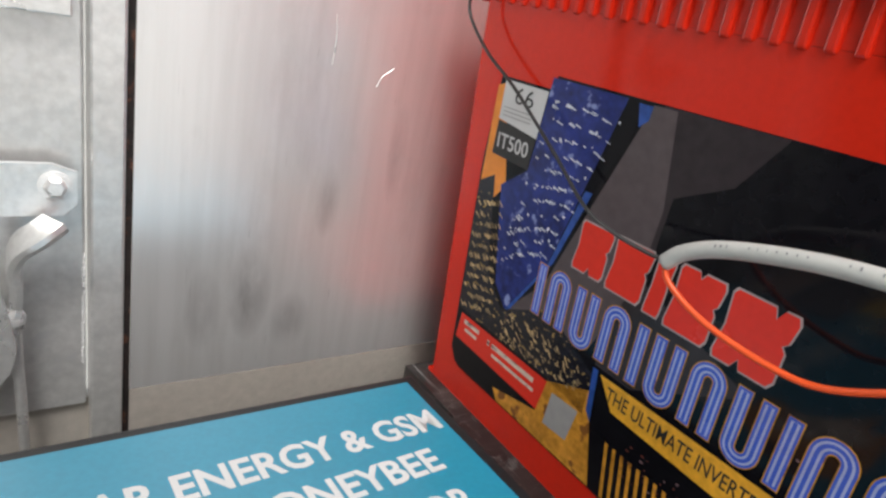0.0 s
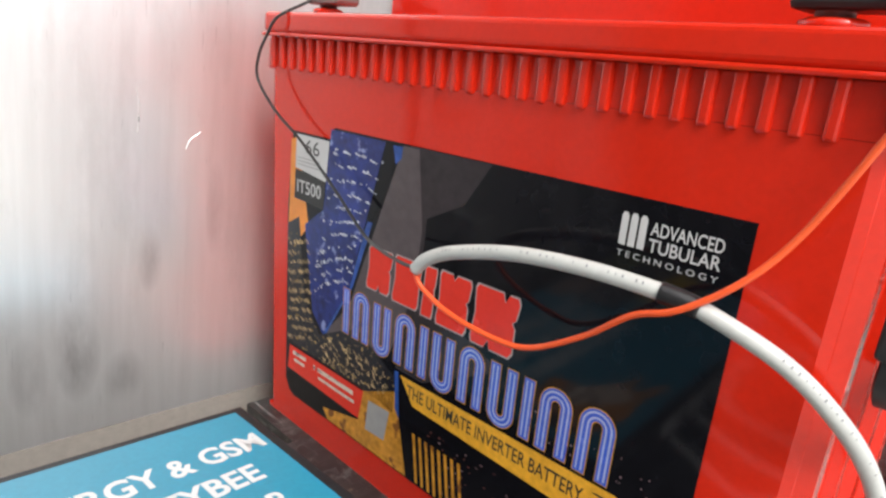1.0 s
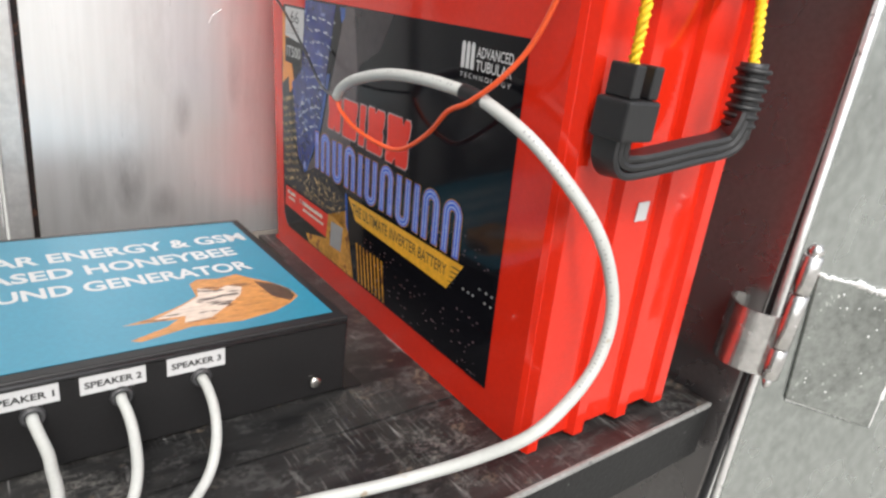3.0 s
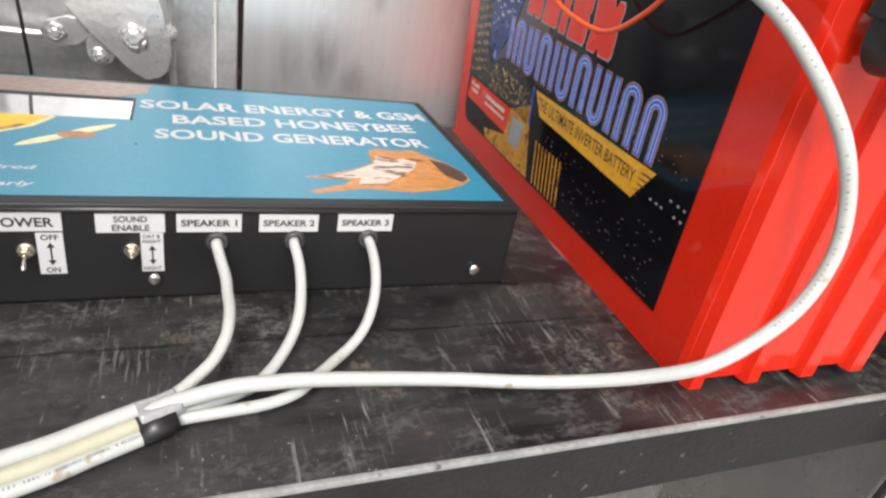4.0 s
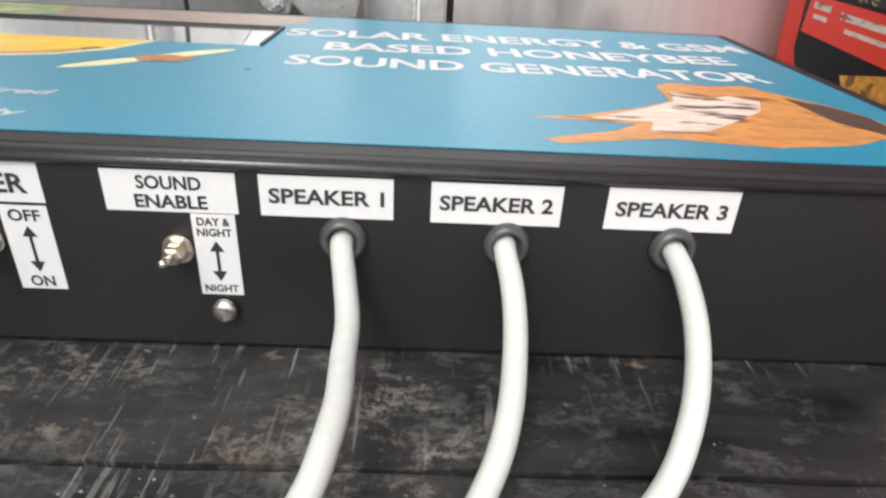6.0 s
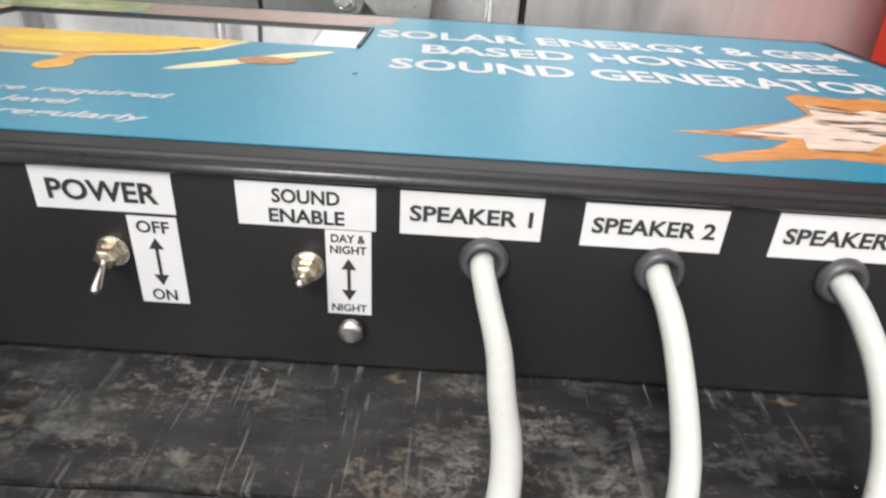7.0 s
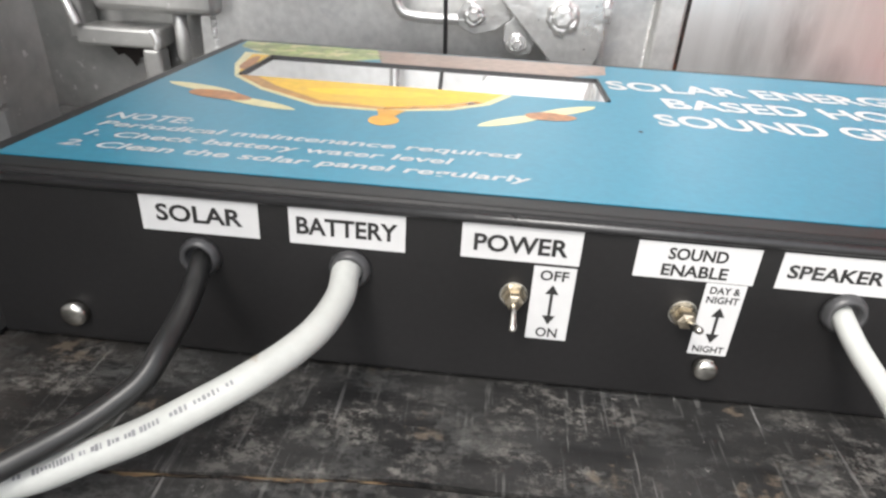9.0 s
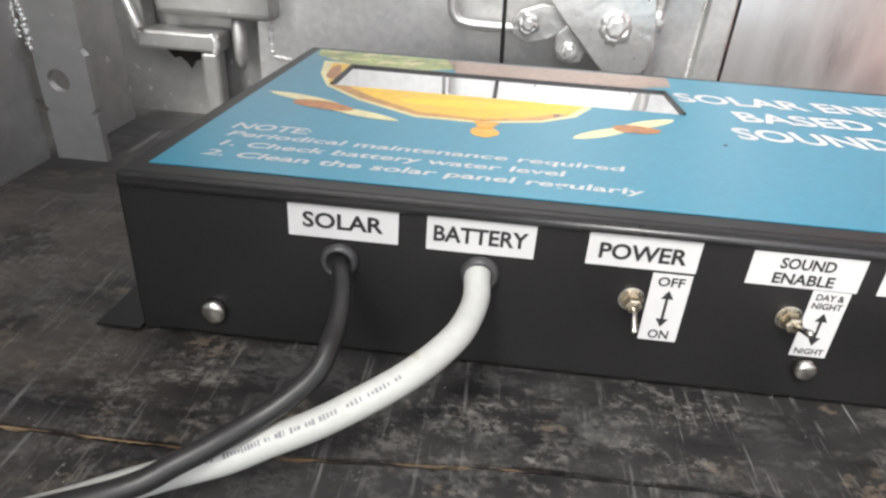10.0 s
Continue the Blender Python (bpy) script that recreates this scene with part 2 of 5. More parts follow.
def board_material():
    """A worn black-stained board: grain, dusty rubs, pale specks and scratches across it, and a sheen painted in at the
    left.
    """
    m, nt, bsdf = tree_of("worn_black_board")
    N, L = nt.nodes, nt.links
    coord = N.new("ShaderNodeTexCoord")

    def field(scale, detail, stretch, turn=0.0, rough=0.6):
        mp = N.new("ShaderNodeMapping")
        mp.inputs["Scale"].default_value, mp.inputs["Rotation"].default_value = stretch, (0, 0, turn)
        L.new(coord.outputs["Object"], mp.inputs["Vector"])
        n = N.new("ShaderNodeTexNoise")
        n.inputs["Scale"].default_value, n.inputs["Detail"].default_value, n.inputs["Roughness"].default_value = scale, detail, rough
        L.new(mp.outputs[0], n.inputs["Vector"])
        return n.outputs["Fac"]

    def cut(v, lo, hi):
        r = N.new("ShaderNodeMapRange")
        r.inputs["From Min"].default_value, r.inputs["From Max"].default_value = lo, hi
        L.new(v, r.inputs["Value"])
        return r.outputs[0]

    def times(a, b):
        n = N.new("ShaderNodeMath")
        n.operation = "MULTIPLY"
        L.new(a, n.inputs[0])
        if isinstance(b, float):
            n.inputs[1].default_value = b
        else:
            L.new(b, n.inputs[1])
        return n.outputs[0]

    def over(under, colour, fac):
        x = N.new("ShaderNodeMix")
        x.data_type = "RGBA"
        L.new(fac, x.inputs["Factor"])
        if isinstance(under, tuple):
            x.inputs["A"].default_value = (*under, 1)
        else:
            L.new(under, x.inputs["A"])
        x.inputs["B"].default_value = (*colour, 1)
        return x.outputs["Result"]

    grain = field(60, 6, (0.15, 2.2, 1))
    col = over((0.0055, 0.0055, 0.006), (0.021, 0.021, 0.021), cut(grain, 0.36, 0.68))
    col = over(col, (0.05, 0.049, 0.047), times(cut(field(11, 6, (1, 1.4, 1)), 0.42, 0.66), 0.55))
    dust = times(cut(field(26, 10, (1, 1.7, 1), 0, 0.72), 0.52, 0.62), cut(field(210, 8, (0.7, 1.2, 1), 0, 0.78), 0.46, 0.55))
    col = over(col, (0.105, 0.105, 0.101), times(dust, 0.6))
    # Pale dust patches; the wide one at the left also paints in sheen.
    for px, py, pr in ((-0.37, -0.035, 0.055), (-0.48, -0.03, 0.06), (-0.62, 0.02, 0.12), (0.03, -0.10, 0.05), (-0.2, -0.03, 0.05), (-0.3, -0.02, 0.04)):
        far = N.new("ShaderNodeVectorMath")
        far.operation = "DISTANCE"
        L.new(coord.outputs["Object"], far.inputs[0])
        far.inputs[1].default_value = (px, py, 0)
        near = cut(far.outputs["Value"], pr, pr * 0.3)
        patch = times(near, times(cut(field(48, 9, (0.9, 1.2, 1), 0, 0.76), 0.48, 0.58), cut(field(260, 9, (0.8, 1, 1), 0, 0.8), 0.46, 0.55)))
        col = over(col, (0.19, 0.182, 0.168), times(patch, 0.85))
    # Brownish sheen of the left end, put into the colour.
    far = N.new("ShaderNodeVectorMath")
    far.operation = "DISTANCE"
    L.new(coord.outputs["Object"], far.inputs[0])
    far.inputs[1].default_value = (-0.60, 0.03, 0)
    col = over(col, (0.105, 0.088, 0.072), times(times(cut(far.outputs["Value"], 0.17, 0.06), cut(field(22, 8, (1, 1.3, 1), 0, 0.7), 0.38, 0.6)), 0.6))
    brown = times(cut(field(20, 8, (1, 1.6, 1), 0, 0.7), 0.575, 0.61), cut(field(160, 6, (1, 1, 1)), 0.47, 0.55))
    col = over(col, (0.17, 0.135, 0.1), times(brown, 0.55))
    cross = times(times(cut(field(130, 4, (3.2, 0.22, 1), 0.1), 0.58, 0.64), cut(field(9, 4, (1, 1, 1)), 0.44, 0.56)), 0.55)
    col = over(col, (0.16, 0.16, 0.152), cross)
    scratch = times(times(cut(field(22, 3, (9, 0.4, 1), 0.28), 0.63, 0.66), cut(field(16, 3, (1, 1, 1)), 0.46, 0.58)), 0.75)
    col = over(col, (0.22, 0.215, 0.21), scratch)
    specks = times(cut(field(420, 4, (1, 1, 1), 0, 0.7), 0.655, 0.70), cut(field(17, 5, (1, 1, 1)), 0.46, 0.58))
    col = over(col, (0.42, 0.41, 0.38), specks)
    L.new(col, bsdf.inputs["Base Color"])
    rr = N.new("ShaderNodeMapRange")
    rr.inputs["To Min"].default_value, rr.inputs["To Max"].default_value = 0.24, 0.5
    L.new(grain, rr.inputs["Value"])
    L.new(rr.outputs[0], bsdf.inputs["Roughness"])
    bp = N.new("ShaderNodeBump")
    bsdf.inputs["Specular IOR Level"].default_value = 0.52
    bp.inputs["Strength"].default_value, bp.inputs["Distance"].default_value = 0.6, 0.0008
    add = N.new("ShaderNodeMath")
    L.new(grain, add.inputs[0])
    L.new(dust, add.inputs[1])
    L.new(add.outputs[0], bp.inputs["Height"])
    L.new(bp.outputs[0], bsdf.inputs["Normal"])
    return m


M_BOARD = board_material()
M_BEAD = surface("pale_worn_edge", (0.24, 0.24, 0.232), 0.5, 0.0, 0.25, 40, 260, 0.5, 300, 0.1, spots=(0.08, 0.08, 0.08), spot_scale=120, spot_cover=0.62)
M_GROMMET = surface("grey_black_rubber", (0.05, 0.05, 0.052), 0.38, 0.0, 0.2, 60, 300, 0.1)
M_EDGE = surface("grey_board_edge", (0.018, 0.018, 0.018), 0.55, 0.0, 0.3, 30, 200, 0.4, 250, 0.1, spots=(0.12, 0.12, 0.115), spot_scale=120, spot_cover=0.68, specular=0.18)
M_WEAR = surface("bare_wood_edge", (0.36, 0.25, 0.14), 0.7, 0.0, 0.5, 60, 300, 0.5, 300, 0.1, stretch=(0.4, 2, 1), spots=(0.03, 0.022, 0.018), spot_scale=110, spot_cover=0.5)
M_SILL = surface("beige_sill", (0.42, 0.39, 0.35), 0.4, 0.2, 0.1, 12, 150, 0.1)
M_RUST = surface("rusty_recess", (0.02, 0.014, 0.012), 0.8, 0.0, 0.6, 40, 200, 0.4, spots=(0.12, 0.05, 0.03), spot_scale=80, spot_cover=0.58)
M_BLACKBOX = surface("black_powder_coat", (0.0105, 0.01, 0.0103), 0.46, 0.0, 0.25, 20, 400, 0.15, 700, 0.08, specular=0.4, depth=0.0003)
# Paler than the case: the fold's highlight is partly put into its colour.
M_LID = surface("highlit_black_edge", (0.022, 0.022, 0.023), 0.3, 0.0, 0.3, 30, 400, 0.1, 700, 0.08, specular=0.6)
M_TEAL = surface("teal_print", (0.012, 0.205, 0.315), 0.34, 0.0, 0.1, 5, 300, 0.0, 500, 0.05, specular=0.85)
M_WHITE = surface("white_vinyl", (0.56, 0.56, 0.56), 0.45, 0.0, 0.03, 20, 200, 0.0)
M_INK = surface("black_ink", (0.02, 0.02, 0.02), 0.5, 0.0, 0.05, 20, 200, 0.0)
M_HONEY = surface("honey_print", (0.8, 0.5, 0.03), 0.35, 0.0, 0.12, 25, 200, 0.0)
M_YELLOW = surface("yellow_print", (0.72, 0.36, 0.03), 0.35, 0.0, 0.2, 25, 200, 0.0)
M_CREAM = surface("cream_print", (0.72, 0.66, 0.38), 0.35, 0.0, 0.12, 60, 200, 0.0)
M_BROWN = surface("brown_print", (0.42, 0.17, 0.05), 0.35, 0.0, 0.4, 90, 260, 0.0)
M_GREEN = surface("leaf_green_print", (0.32, 0.38, 0.13), 0.35, 0.0, 0.5, 60, 200, 0.0, spots=(0.6, 0.55, 0.3), spot_scale=90, spot_cover=0.55)
M_ORANGE = surface("orange_print", (0.5, 0.22, 0.06), 0.35, 0.0, 0.35, 60, 300, 0.0, stretch=(0.5, 1.7, 1), spots=(0.2, 0.085, 0.03), spot_scale=60, spot_cover=0.57)
M_PALE = surface("pale_print", (0.6, 0.5, 0.42), 0.35, 0.0, 0.25, 60, 300, 0.0, stretch=(0.55, 2.0, 1), spots=(0.06, 0.05, 0.045), spot_scale=75, spot_cover=0.565)
M_RED = surface("red_plastic", (0.61, 0.021, 0.007), 0.09, 0.0, 0.06, 14, 260, 0.02, 500, 0.03, specular=0.5, depth=0.0004)
M_LABEL = surface("black_glossy_print", (0.006, 0.006, 0.008), 0.09, 0.0, 0.3, 14, 120, 0.0, 0, 0.03, specular=0.25)
M_TAUPE = surface("taupe_print", (0.085, 0.068, 0.072), 0.2, 0.0, 0.15, 14, 120, 0.0, specular=0.4)
M_BLUE = surface("blue_tower_print", (0.012, 0.025, 0.16), 0.2, 0.0, 0.5, 30, 160, 0.0, stretch=(1, 1, 2.5), spots=(0.2, 0.25, 0.5), spot_scale=80, spot_cover=0.62)
M_NIGHT = surface("city_night_print", (0.014, 0.014, 0.02), 0.2, 0.0, 0.5, 60, 160, 0.0, stretch=(1, 1.6, 1), spots=(0.4, 0.27, 0.1), spot_scale=170, spot_cover=0.61)
M_AMBER = surface("amber_print", (0.55, 0.25, 0.03), 0.22, 0.0, 0.4, 30, 160, 0.0, spots=(0.2, 0.08, 0.02), spot_scale=60, spot_cover=0.58)
M_GAUGE = surface("cloudy_clear_plastic", (0.26, 0.22, 0.21), 0.3, 0.0, 0.1, 40, 200, 0.0)
M_REDINK = surface("red_print", (0.68, 0.03, 0.015), 0.25, 0.0, 0.06, 20, 200, 0.0)
M_PALEINK = surface("pale_outline_print", (0.36, 0.3, 0.3), 0.3, 0.0, 0.1, 20, 200, 0.0)
M_PALEBLUE = surface("pale_blue_print", (0.36, 0.42, 0.68), 0.25, 0.0, 0.1, 20, 200, 0.0)
M_BLUEINK = surface("blue_print", (0.05, 0.11, 0.55), 0.25, 0.0, 0.1, 20, 200, 0.0)
M_CABLE = surface("white_pvc", (0.46, 0.47, 0.45), 0.42, 0.0, 0.06, 30, 300, 0.05, spots=(0.33, 0.27, 0.2), spot_scale=70, spot_cover=0.66)
M_CREAMPVC = surface("yellowed_pvc", (0.45, 0.43, 0.32), 0.42, 0.0, 0.08, 30, 300, 0.05)
M_BLACKPVC = surface("black_pvc", (0.02, 0.02, 0.02), 0.38, 0.0, 0.15, 30, 300, 0.05)
M_ORANGEWIRE = surface("orange_pvc", (0.75, 0.09, 0.02), 0.35, 0.0, 0.06, 30, 300, 0.0)
M_RUBBER = surface("black_rubber", (0.014, 0.014, 0.015), 0.45, 0.0, 0.15, 60, 300, 0.1)
M_CHROME = surface("worn_nickel", (0.62, 0.6, 0.55), 0.22, 1.0, 0.1, 200, 600, 0.1, 800)
M_BRASS = surface("brassy_nickel", (0.52, 0.46, 0.36), 0.28, 1.0, 0.2, 200, 600, 0.1, 800)
M_ROPE = surface("yellow_rope", (0.8, 0.5, 0.01), 0.6, 0.0, 0.15, 80, 500, 0.3, 900)
M_TAPE = surface("black_tape", (0.015, 0.015, 0.016), 0.35, 0.0, 0.2, 60, 300, 0.1)
M_CLEAR = surface("silver_tape", (0.36, 0.36, 0.36), 0.22, 0.3, 0.15, 80, 300, 0.2)
M_LEAD = surface("dull_lead", (0.28, 0.28, 0.27), 0.4, 0.9, 0.2, 100, 300, 0.3)
M_CONCRETE = surface("pale_ground", (0.38, 0.37, 0.34), 0.8, 0.0, 0.15, 1.5, 30, 0.3)
M_GLASS, _nt, _b = tree_of("dark_display_glass")
_b.inputs["Base Color"].default_value = (0.82, 0.82, 0.82, 1)
_b.inputs["Metallic"].default_value, _b.inputs["Roughness"].default_value = 0.9, 0.05

# ---- the cabinet ----
ground = part("ground", box(-60, 60, -60, 60, -1.02, -1.0), M_CONCRETE)
tagged(ground, "pale concrete ground outside the cabinet", "ground", kind="structure")

shelf = thing("shelf", "worn black board shelf with a bare grey front edge", "shelf", kind="structure")
SEAM = -0.047


def seam_y(x):
    """The joint between the planks: straight, then wandering towards the front edge."""
    f = min(1.0, max(0.0, (-0.335 - x) / 0.12))
    return SEAM - 0.0078 * f * f * (3 - 2 * f)


def board(x0, x1, y0, y1, z1, wob):
    """A plank with a slightly uneven, chipped long edge."""
    bm = bmesh.new()
    n = 90
    rnd = random.Random(wob)
    low, high = [], []
    for k in range(n + 1):
        x = x0 + (x1 - x0) * k / n
        dy = 0.0006 * math.sin(k * 0.9 + wob) * rnd.random()
        dy += seam_y(x) - SEAM
        low.append((x, y0 + (dy if wob == 1 else 0)))
        high.append((x, y1 + (dy if wob == 2 else 0)))
    loop = low + high[::-1]
    top = [bm.verts.new((x, y, z1)) for x, y in loop]
    bot = [bm.verts.new((x, y, z1 - 0.054)) for x, y in loop]
    m = len(loop)
    for k in range(m):
        bm.faces.new((top[k], top[(k + 1) % m], bot[(k + 1) % m], bot[k]))
    bm.faces.new(top)
    bm.faces.new(bot)
    bmesh.ops.recalc_face_normals(bm, faces=bm.faces[:])
    return bm


part("board", board(-0.78, 0.0, SEAM + 0.0008, 0.262, 0.0, 1), M_BOARD, shelf)
part("board", box(0.0004, 0.292, SEAM + 0.0008, 0.262, -0.054, 0.0), M_BOARD, shelf)
part("board", box(0.058, 0.292, 0.2622, 0.346, -0.054, 0.0), M_BOARD, shelf)
part("board", board(-0.78, 0.292, -0.157, SEAM - 0.0008, -0.0006, 2), M_BOARD, shelf)
part("front_edge", box(-0.78, 0.292, -0.1605, -0.1572, -0.056, -0.0045, 0.0006, 1), M_EDGE, shelf, "dark front edge")
part("edge_bead", box(-0.78, 0.292, -0.1612, -0.1571, -0.0044, 0.0, 0.0012, 2), M_BEAD, shelf, "pale grey worn edge strip")


def splinter(x0, x1, wide, seed):
    """A ragged strip of bare wood along the joint, its width coming and going."""
    rnd = random.Random(seed)
    bm = bmesh.new()
    n = int((x1 - x0) / 0.0016)
    back, fore = [], []
    w = 0.5
    for k in range(n + 1):
        x = x0 + (x1 - x0) * k / n
        w = min(1.0, max(0.08, w + rnd.uniform(-0.28, 0.28)))
        end = min(1.0, 6 * min(k, n - k) / n)
        back.append(bm.verts.new((x, seam_y(x) + 0.0009, -0.0014)))
        fore.append(bm.verts.new((x, seam_y(x) - 0.0007 - wide * w * end, -0.0003 + 0.0003 * rnd.random())))
    for k in range(n):
        bm.faces.new((back[k], fore[k], fore[k + 1], back[k + 1]))
    return bm


for x0, x1, wide, seed in ((-0.60, -0.462, 0.0026, 31), (-0.47, -0.448, 0.0062, 35), (-0.446, -0.405, 0.0012, 32), (-0.402, -0.345, 0.0014, 33)):
    part("bare_edge", splinter(x0, x1, wide, seed), M_WEAR, shelf, "bare wood in the joint")

wall_back = thing("wall_back", "smooth silver metal back wall with a beige foot", "wall", kind="structure")
part("panel", box(-0.172, 0.30, 0.404, 0.415, -0.018, 0.95), M_WALL, wall_back)
part("foot_panel", box(-0.60, 0.30, 0.4035, 0.416, -0.9, -0.0185), M_SILL, wall_back, "beige lower part of the wall")
door_1 = thing("door_1", "silver-painted steel rear door with a latch", "door", kind="structure")
part("leaf", box(-0.60, -0.204, 0.394, 0.41, -0.0182, 0.95, 0.002), M_DOOR, door_1)
part("edge_strip", box(-0.2015, -0.1795, 0.388, 0.412, -0.3, 0.95, 0.002), M_DOOR, door_1, "flat steel strip along the door's edge")
part("joint", box(-0.179, -0.1725, 0.4025, 0.4033, -0.3, 0.95), M_RUST, door_1, "dark joint")
for pts in ([(0.014, 0.248), (0.018, 0.257), (0.028, 0.265)], [(-0.03, 0.30), (-0.028, 0.285), (-0.029, 0.262)]):
    part("scratch", sweep(curve_points([(x, 0.4038, z) for x, z in pts]), 0.0005), M_WELD, wall_back, "pale scratch")
tagged(part("wall_left_back", box(-0.79, -0.602, 0.404, 0.42, -0.9, 0.95), M_SHADEPAINT), "silver-painted metal wall at the back", "wall", kind="structure")
tagged(part("wall_left_side", box(-0.79, -0.782, 0.17, 0.404, -0.9, 0.95), M_SHADEPAINT), "silver-painted metal side wall", "wall", kind="structure")
# Carried on unseen to the front, added to keep light off this corner.
tagged(part("wall_left", box(-0.664, -0.649, -0.5, 0.1555, -0.9, 0.95), M_SHADEPAINT), "silver-painted metal side panel", "wall", kind="structure")
tagged(part("wall_right", box(0.30, 0.312, -0.172, 0.416, -0.9, 0.95, 0.001), M_DARKSHEET), "dark shiny steel side wall", "wall", kind="structure")
tagged(part("wall_below", box(-0.78, 0.30, 0.0, 0.012, -0.9, -0.056), M_LEAF), "grey metal panel below the shelf", "wall", kind="structure")
# Roof out of view, assumed; it holds back sky light from above.
tagged(part("ceiling", box(-0.79, 0.312, 0.05, 0.42, 0.951, 0.96), M_DOOR), "unseen metal roof added over the back of the cabinet", "ceiling", kind="structure")

# upright with a round hole
post = thing("post", "silver-painted steel upright with a drilled hole", "post", kind="structure")


def plate_with_hole(x0, x1, z0, z1, cx, cz, r, y0, y1):
    bm = bmesh.new()
    n = 28
    ring = [(cx + r * math.cos(2 * math.pi * k / n), cz + r * math.sin(2 * math.pi * k / n)) for k in range(n)]
    outer = []
    for k in range(n):
        a = 2 * math.pi * k / n
        c, s = math.cos(a), math.sin(a)
        f = min((x1 - cx) / c if c > 1e-6 else (x0 - cx) / c if c < -1e-6 else 9, (z1 - cz) / s if s > 1e-6 else (z0 - cz) / s if s < -1e-6 else 9)
        outer.append((cx + f * c, cz + f * s))
    vs = {}
    for key, pts in (("i", ring), ("o", outer)):
        for y in (y0, y1):
            vs[key, y] = [bm.verts.new((a, y, b)) for a, b in pts]
    for k in range(n):
        j = (k + 1) % n
        for y in (y0, y1):
            bm.faces.new((vs["o", y][k], vs["o", y][j], vs["i", y][j], vs["i", y][k]))
        bm.faces.new((vs["i", y0][k], vs["i", y0][j], vs["i", y1][j], vs["i", y1][k]))
        bm.faces.new((vs["o", y0][k], vs["o", y0][j], vs["o", y1][j], vs["o", y1][k]))
    bmesh.ops.recalc_face_normals(bm, faces=bm.faces[:])
    return bm


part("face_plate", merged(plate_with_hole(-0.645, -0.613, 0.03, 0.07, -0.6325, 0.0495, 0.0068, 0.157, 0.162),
                          box(-0.645, -0.613, 0.157, 0.162, 0.0, 0.03), box(-0.645, -0.613, 0.157, 0.162, 0.07, 0.95)), M_SHADEPAINT, post)
part("return_plate", box(-0.645, -0.64, 0.1625, 0.24, 0.0, 0.95), M_SHADEPAINT, post)

# hinge fixture in the corner behind the upright
bracket = thing("hinge_bracket", "thickly painted silver steel bracket with a rusty gap", "bracket")
FY = 0.372
part("block", box(-0.685, -0.577, FY, FY + 0.03, 0.050, 0.14, 0.006, 3), M_SHADEPAINT, bracket)
part("arm", box(-0.706, -0.628, FY, FY + 0.03, 0.019, 0.036, 0.003), M_SHADEPAINT, bracket)
part("arm_post", box(-0.716, -0.699, FY + 0.006, FY + 0.03, 0.022, 0.16, 0.003), M_SHADEPAINT, bracket)
part("tube", box(-0.648, -0.631, FY + 0.002, FY + 0.02, -0.06, 0.0188, 0.003), M_SHADEPAINT, bracket)
part("pin", spin([(0.003, 0.004), (0.006, 0.012), (0.006, 0.06)], 14, "z", (-0.614, FY + 0.015, 0)), M_SHADEPAINT, bracket, smooth=True)
# Flat plate for the hole: its shade and rust are both in the colour.
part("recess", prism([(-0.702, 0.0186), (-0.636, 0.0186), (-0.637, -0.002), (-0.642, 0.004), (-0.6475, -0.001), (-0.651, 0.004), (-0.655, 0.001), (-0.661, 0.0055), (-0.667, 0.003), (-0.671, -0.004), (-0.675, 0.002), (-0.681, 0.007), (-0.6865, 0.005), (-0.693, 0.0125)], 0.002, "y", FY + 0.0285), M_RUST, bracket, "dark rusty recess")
part("weld_bead", sweep(curve_points([(-0.712, FY + 0.004, 0.06), (-0.704, FY - 0.001, 0.047), (-0.7, FY - 0.002, 0.037)]), 0.0035), M_WELD, bracket, smooth=True)
part("weld_bead", sweep(curve_points([(-0.634, FY - 0.001, 0.036), (-0.630, FY - 0.001, 0.028), (-0.6315, FY - 0.001, 0.019)]), 0.003), M_WELD, bracket, smooth=True)

# open door leaf beyond the shelf, with its hinge
LEAF = Matrix.Translation((0.305, -0.188, 0)) @ pose(0, 0, 0, 0, 0, -28) @ pose(0, 0, 0, 0, -2.0, 0)
door_2 = thing("door_2", "open galvanised steel door leaf with weld marks", "door", LEAF, kind="structure")
part("leaf", box(0.0, 0.6, 0.0, 0.012, -0.9, 0.95, 0.0015), M_LEAF, door_2)
# Dark brown strip over most of the leaf's edge face.
part("edge_strip", box(-0.0014, -0.0002, 0.0042, 0.0118, -0.9, 0.95, 0.0005), M_STRIP, door_2, "dark brown strip on the leaf's edge")
part("edge_fold", sweep([Vector((-0.004, 0.002, -0.9)), Vector((-0.004, 0.002, 0.95))], 0.0035), M_HARDWARE, door_2, "bright folded edge", smooth=True)
# Black strip added in the open joint to stand for its shade.
seal = tagged(part("rubber_seal", box(0.298, 0.3045, -0.1805, -0.1735, -0.9, 0.95, 0.002), M_RUBBER), "black strip filling the open door joint", "seal", kind="structure")


def weld_line(a, b, r, seed, parent):
    """A lumpy bead of weld between two points on the leaf's face."""
    rnd = random.Random(seed)
    bm = bmesh.new()
    a, b = Vector(a), Vector(b)
    n = max(4, int((b - a).length / (r * 1.1)))
    for k in range(n + 1):
        p = a.lerp(b, k / n) + Vector((rnd.uniform(-1, 1), 0, rnd.uniform(-1, 1))) * r * 0.35
        m = Matrix.Translation(p) @ Matrix.Diagonal((r * rnd.uniform(0.6, 1.2), r * 0.6, r * rnd.uniform(0.6, 1.2), 1))
        bmesh.ops.create_icosphere(bm, subdivisions=1, radius=1.0, matrix=m)
    return part("weld_bead", bm, M_WELD, parent, smooth=True)


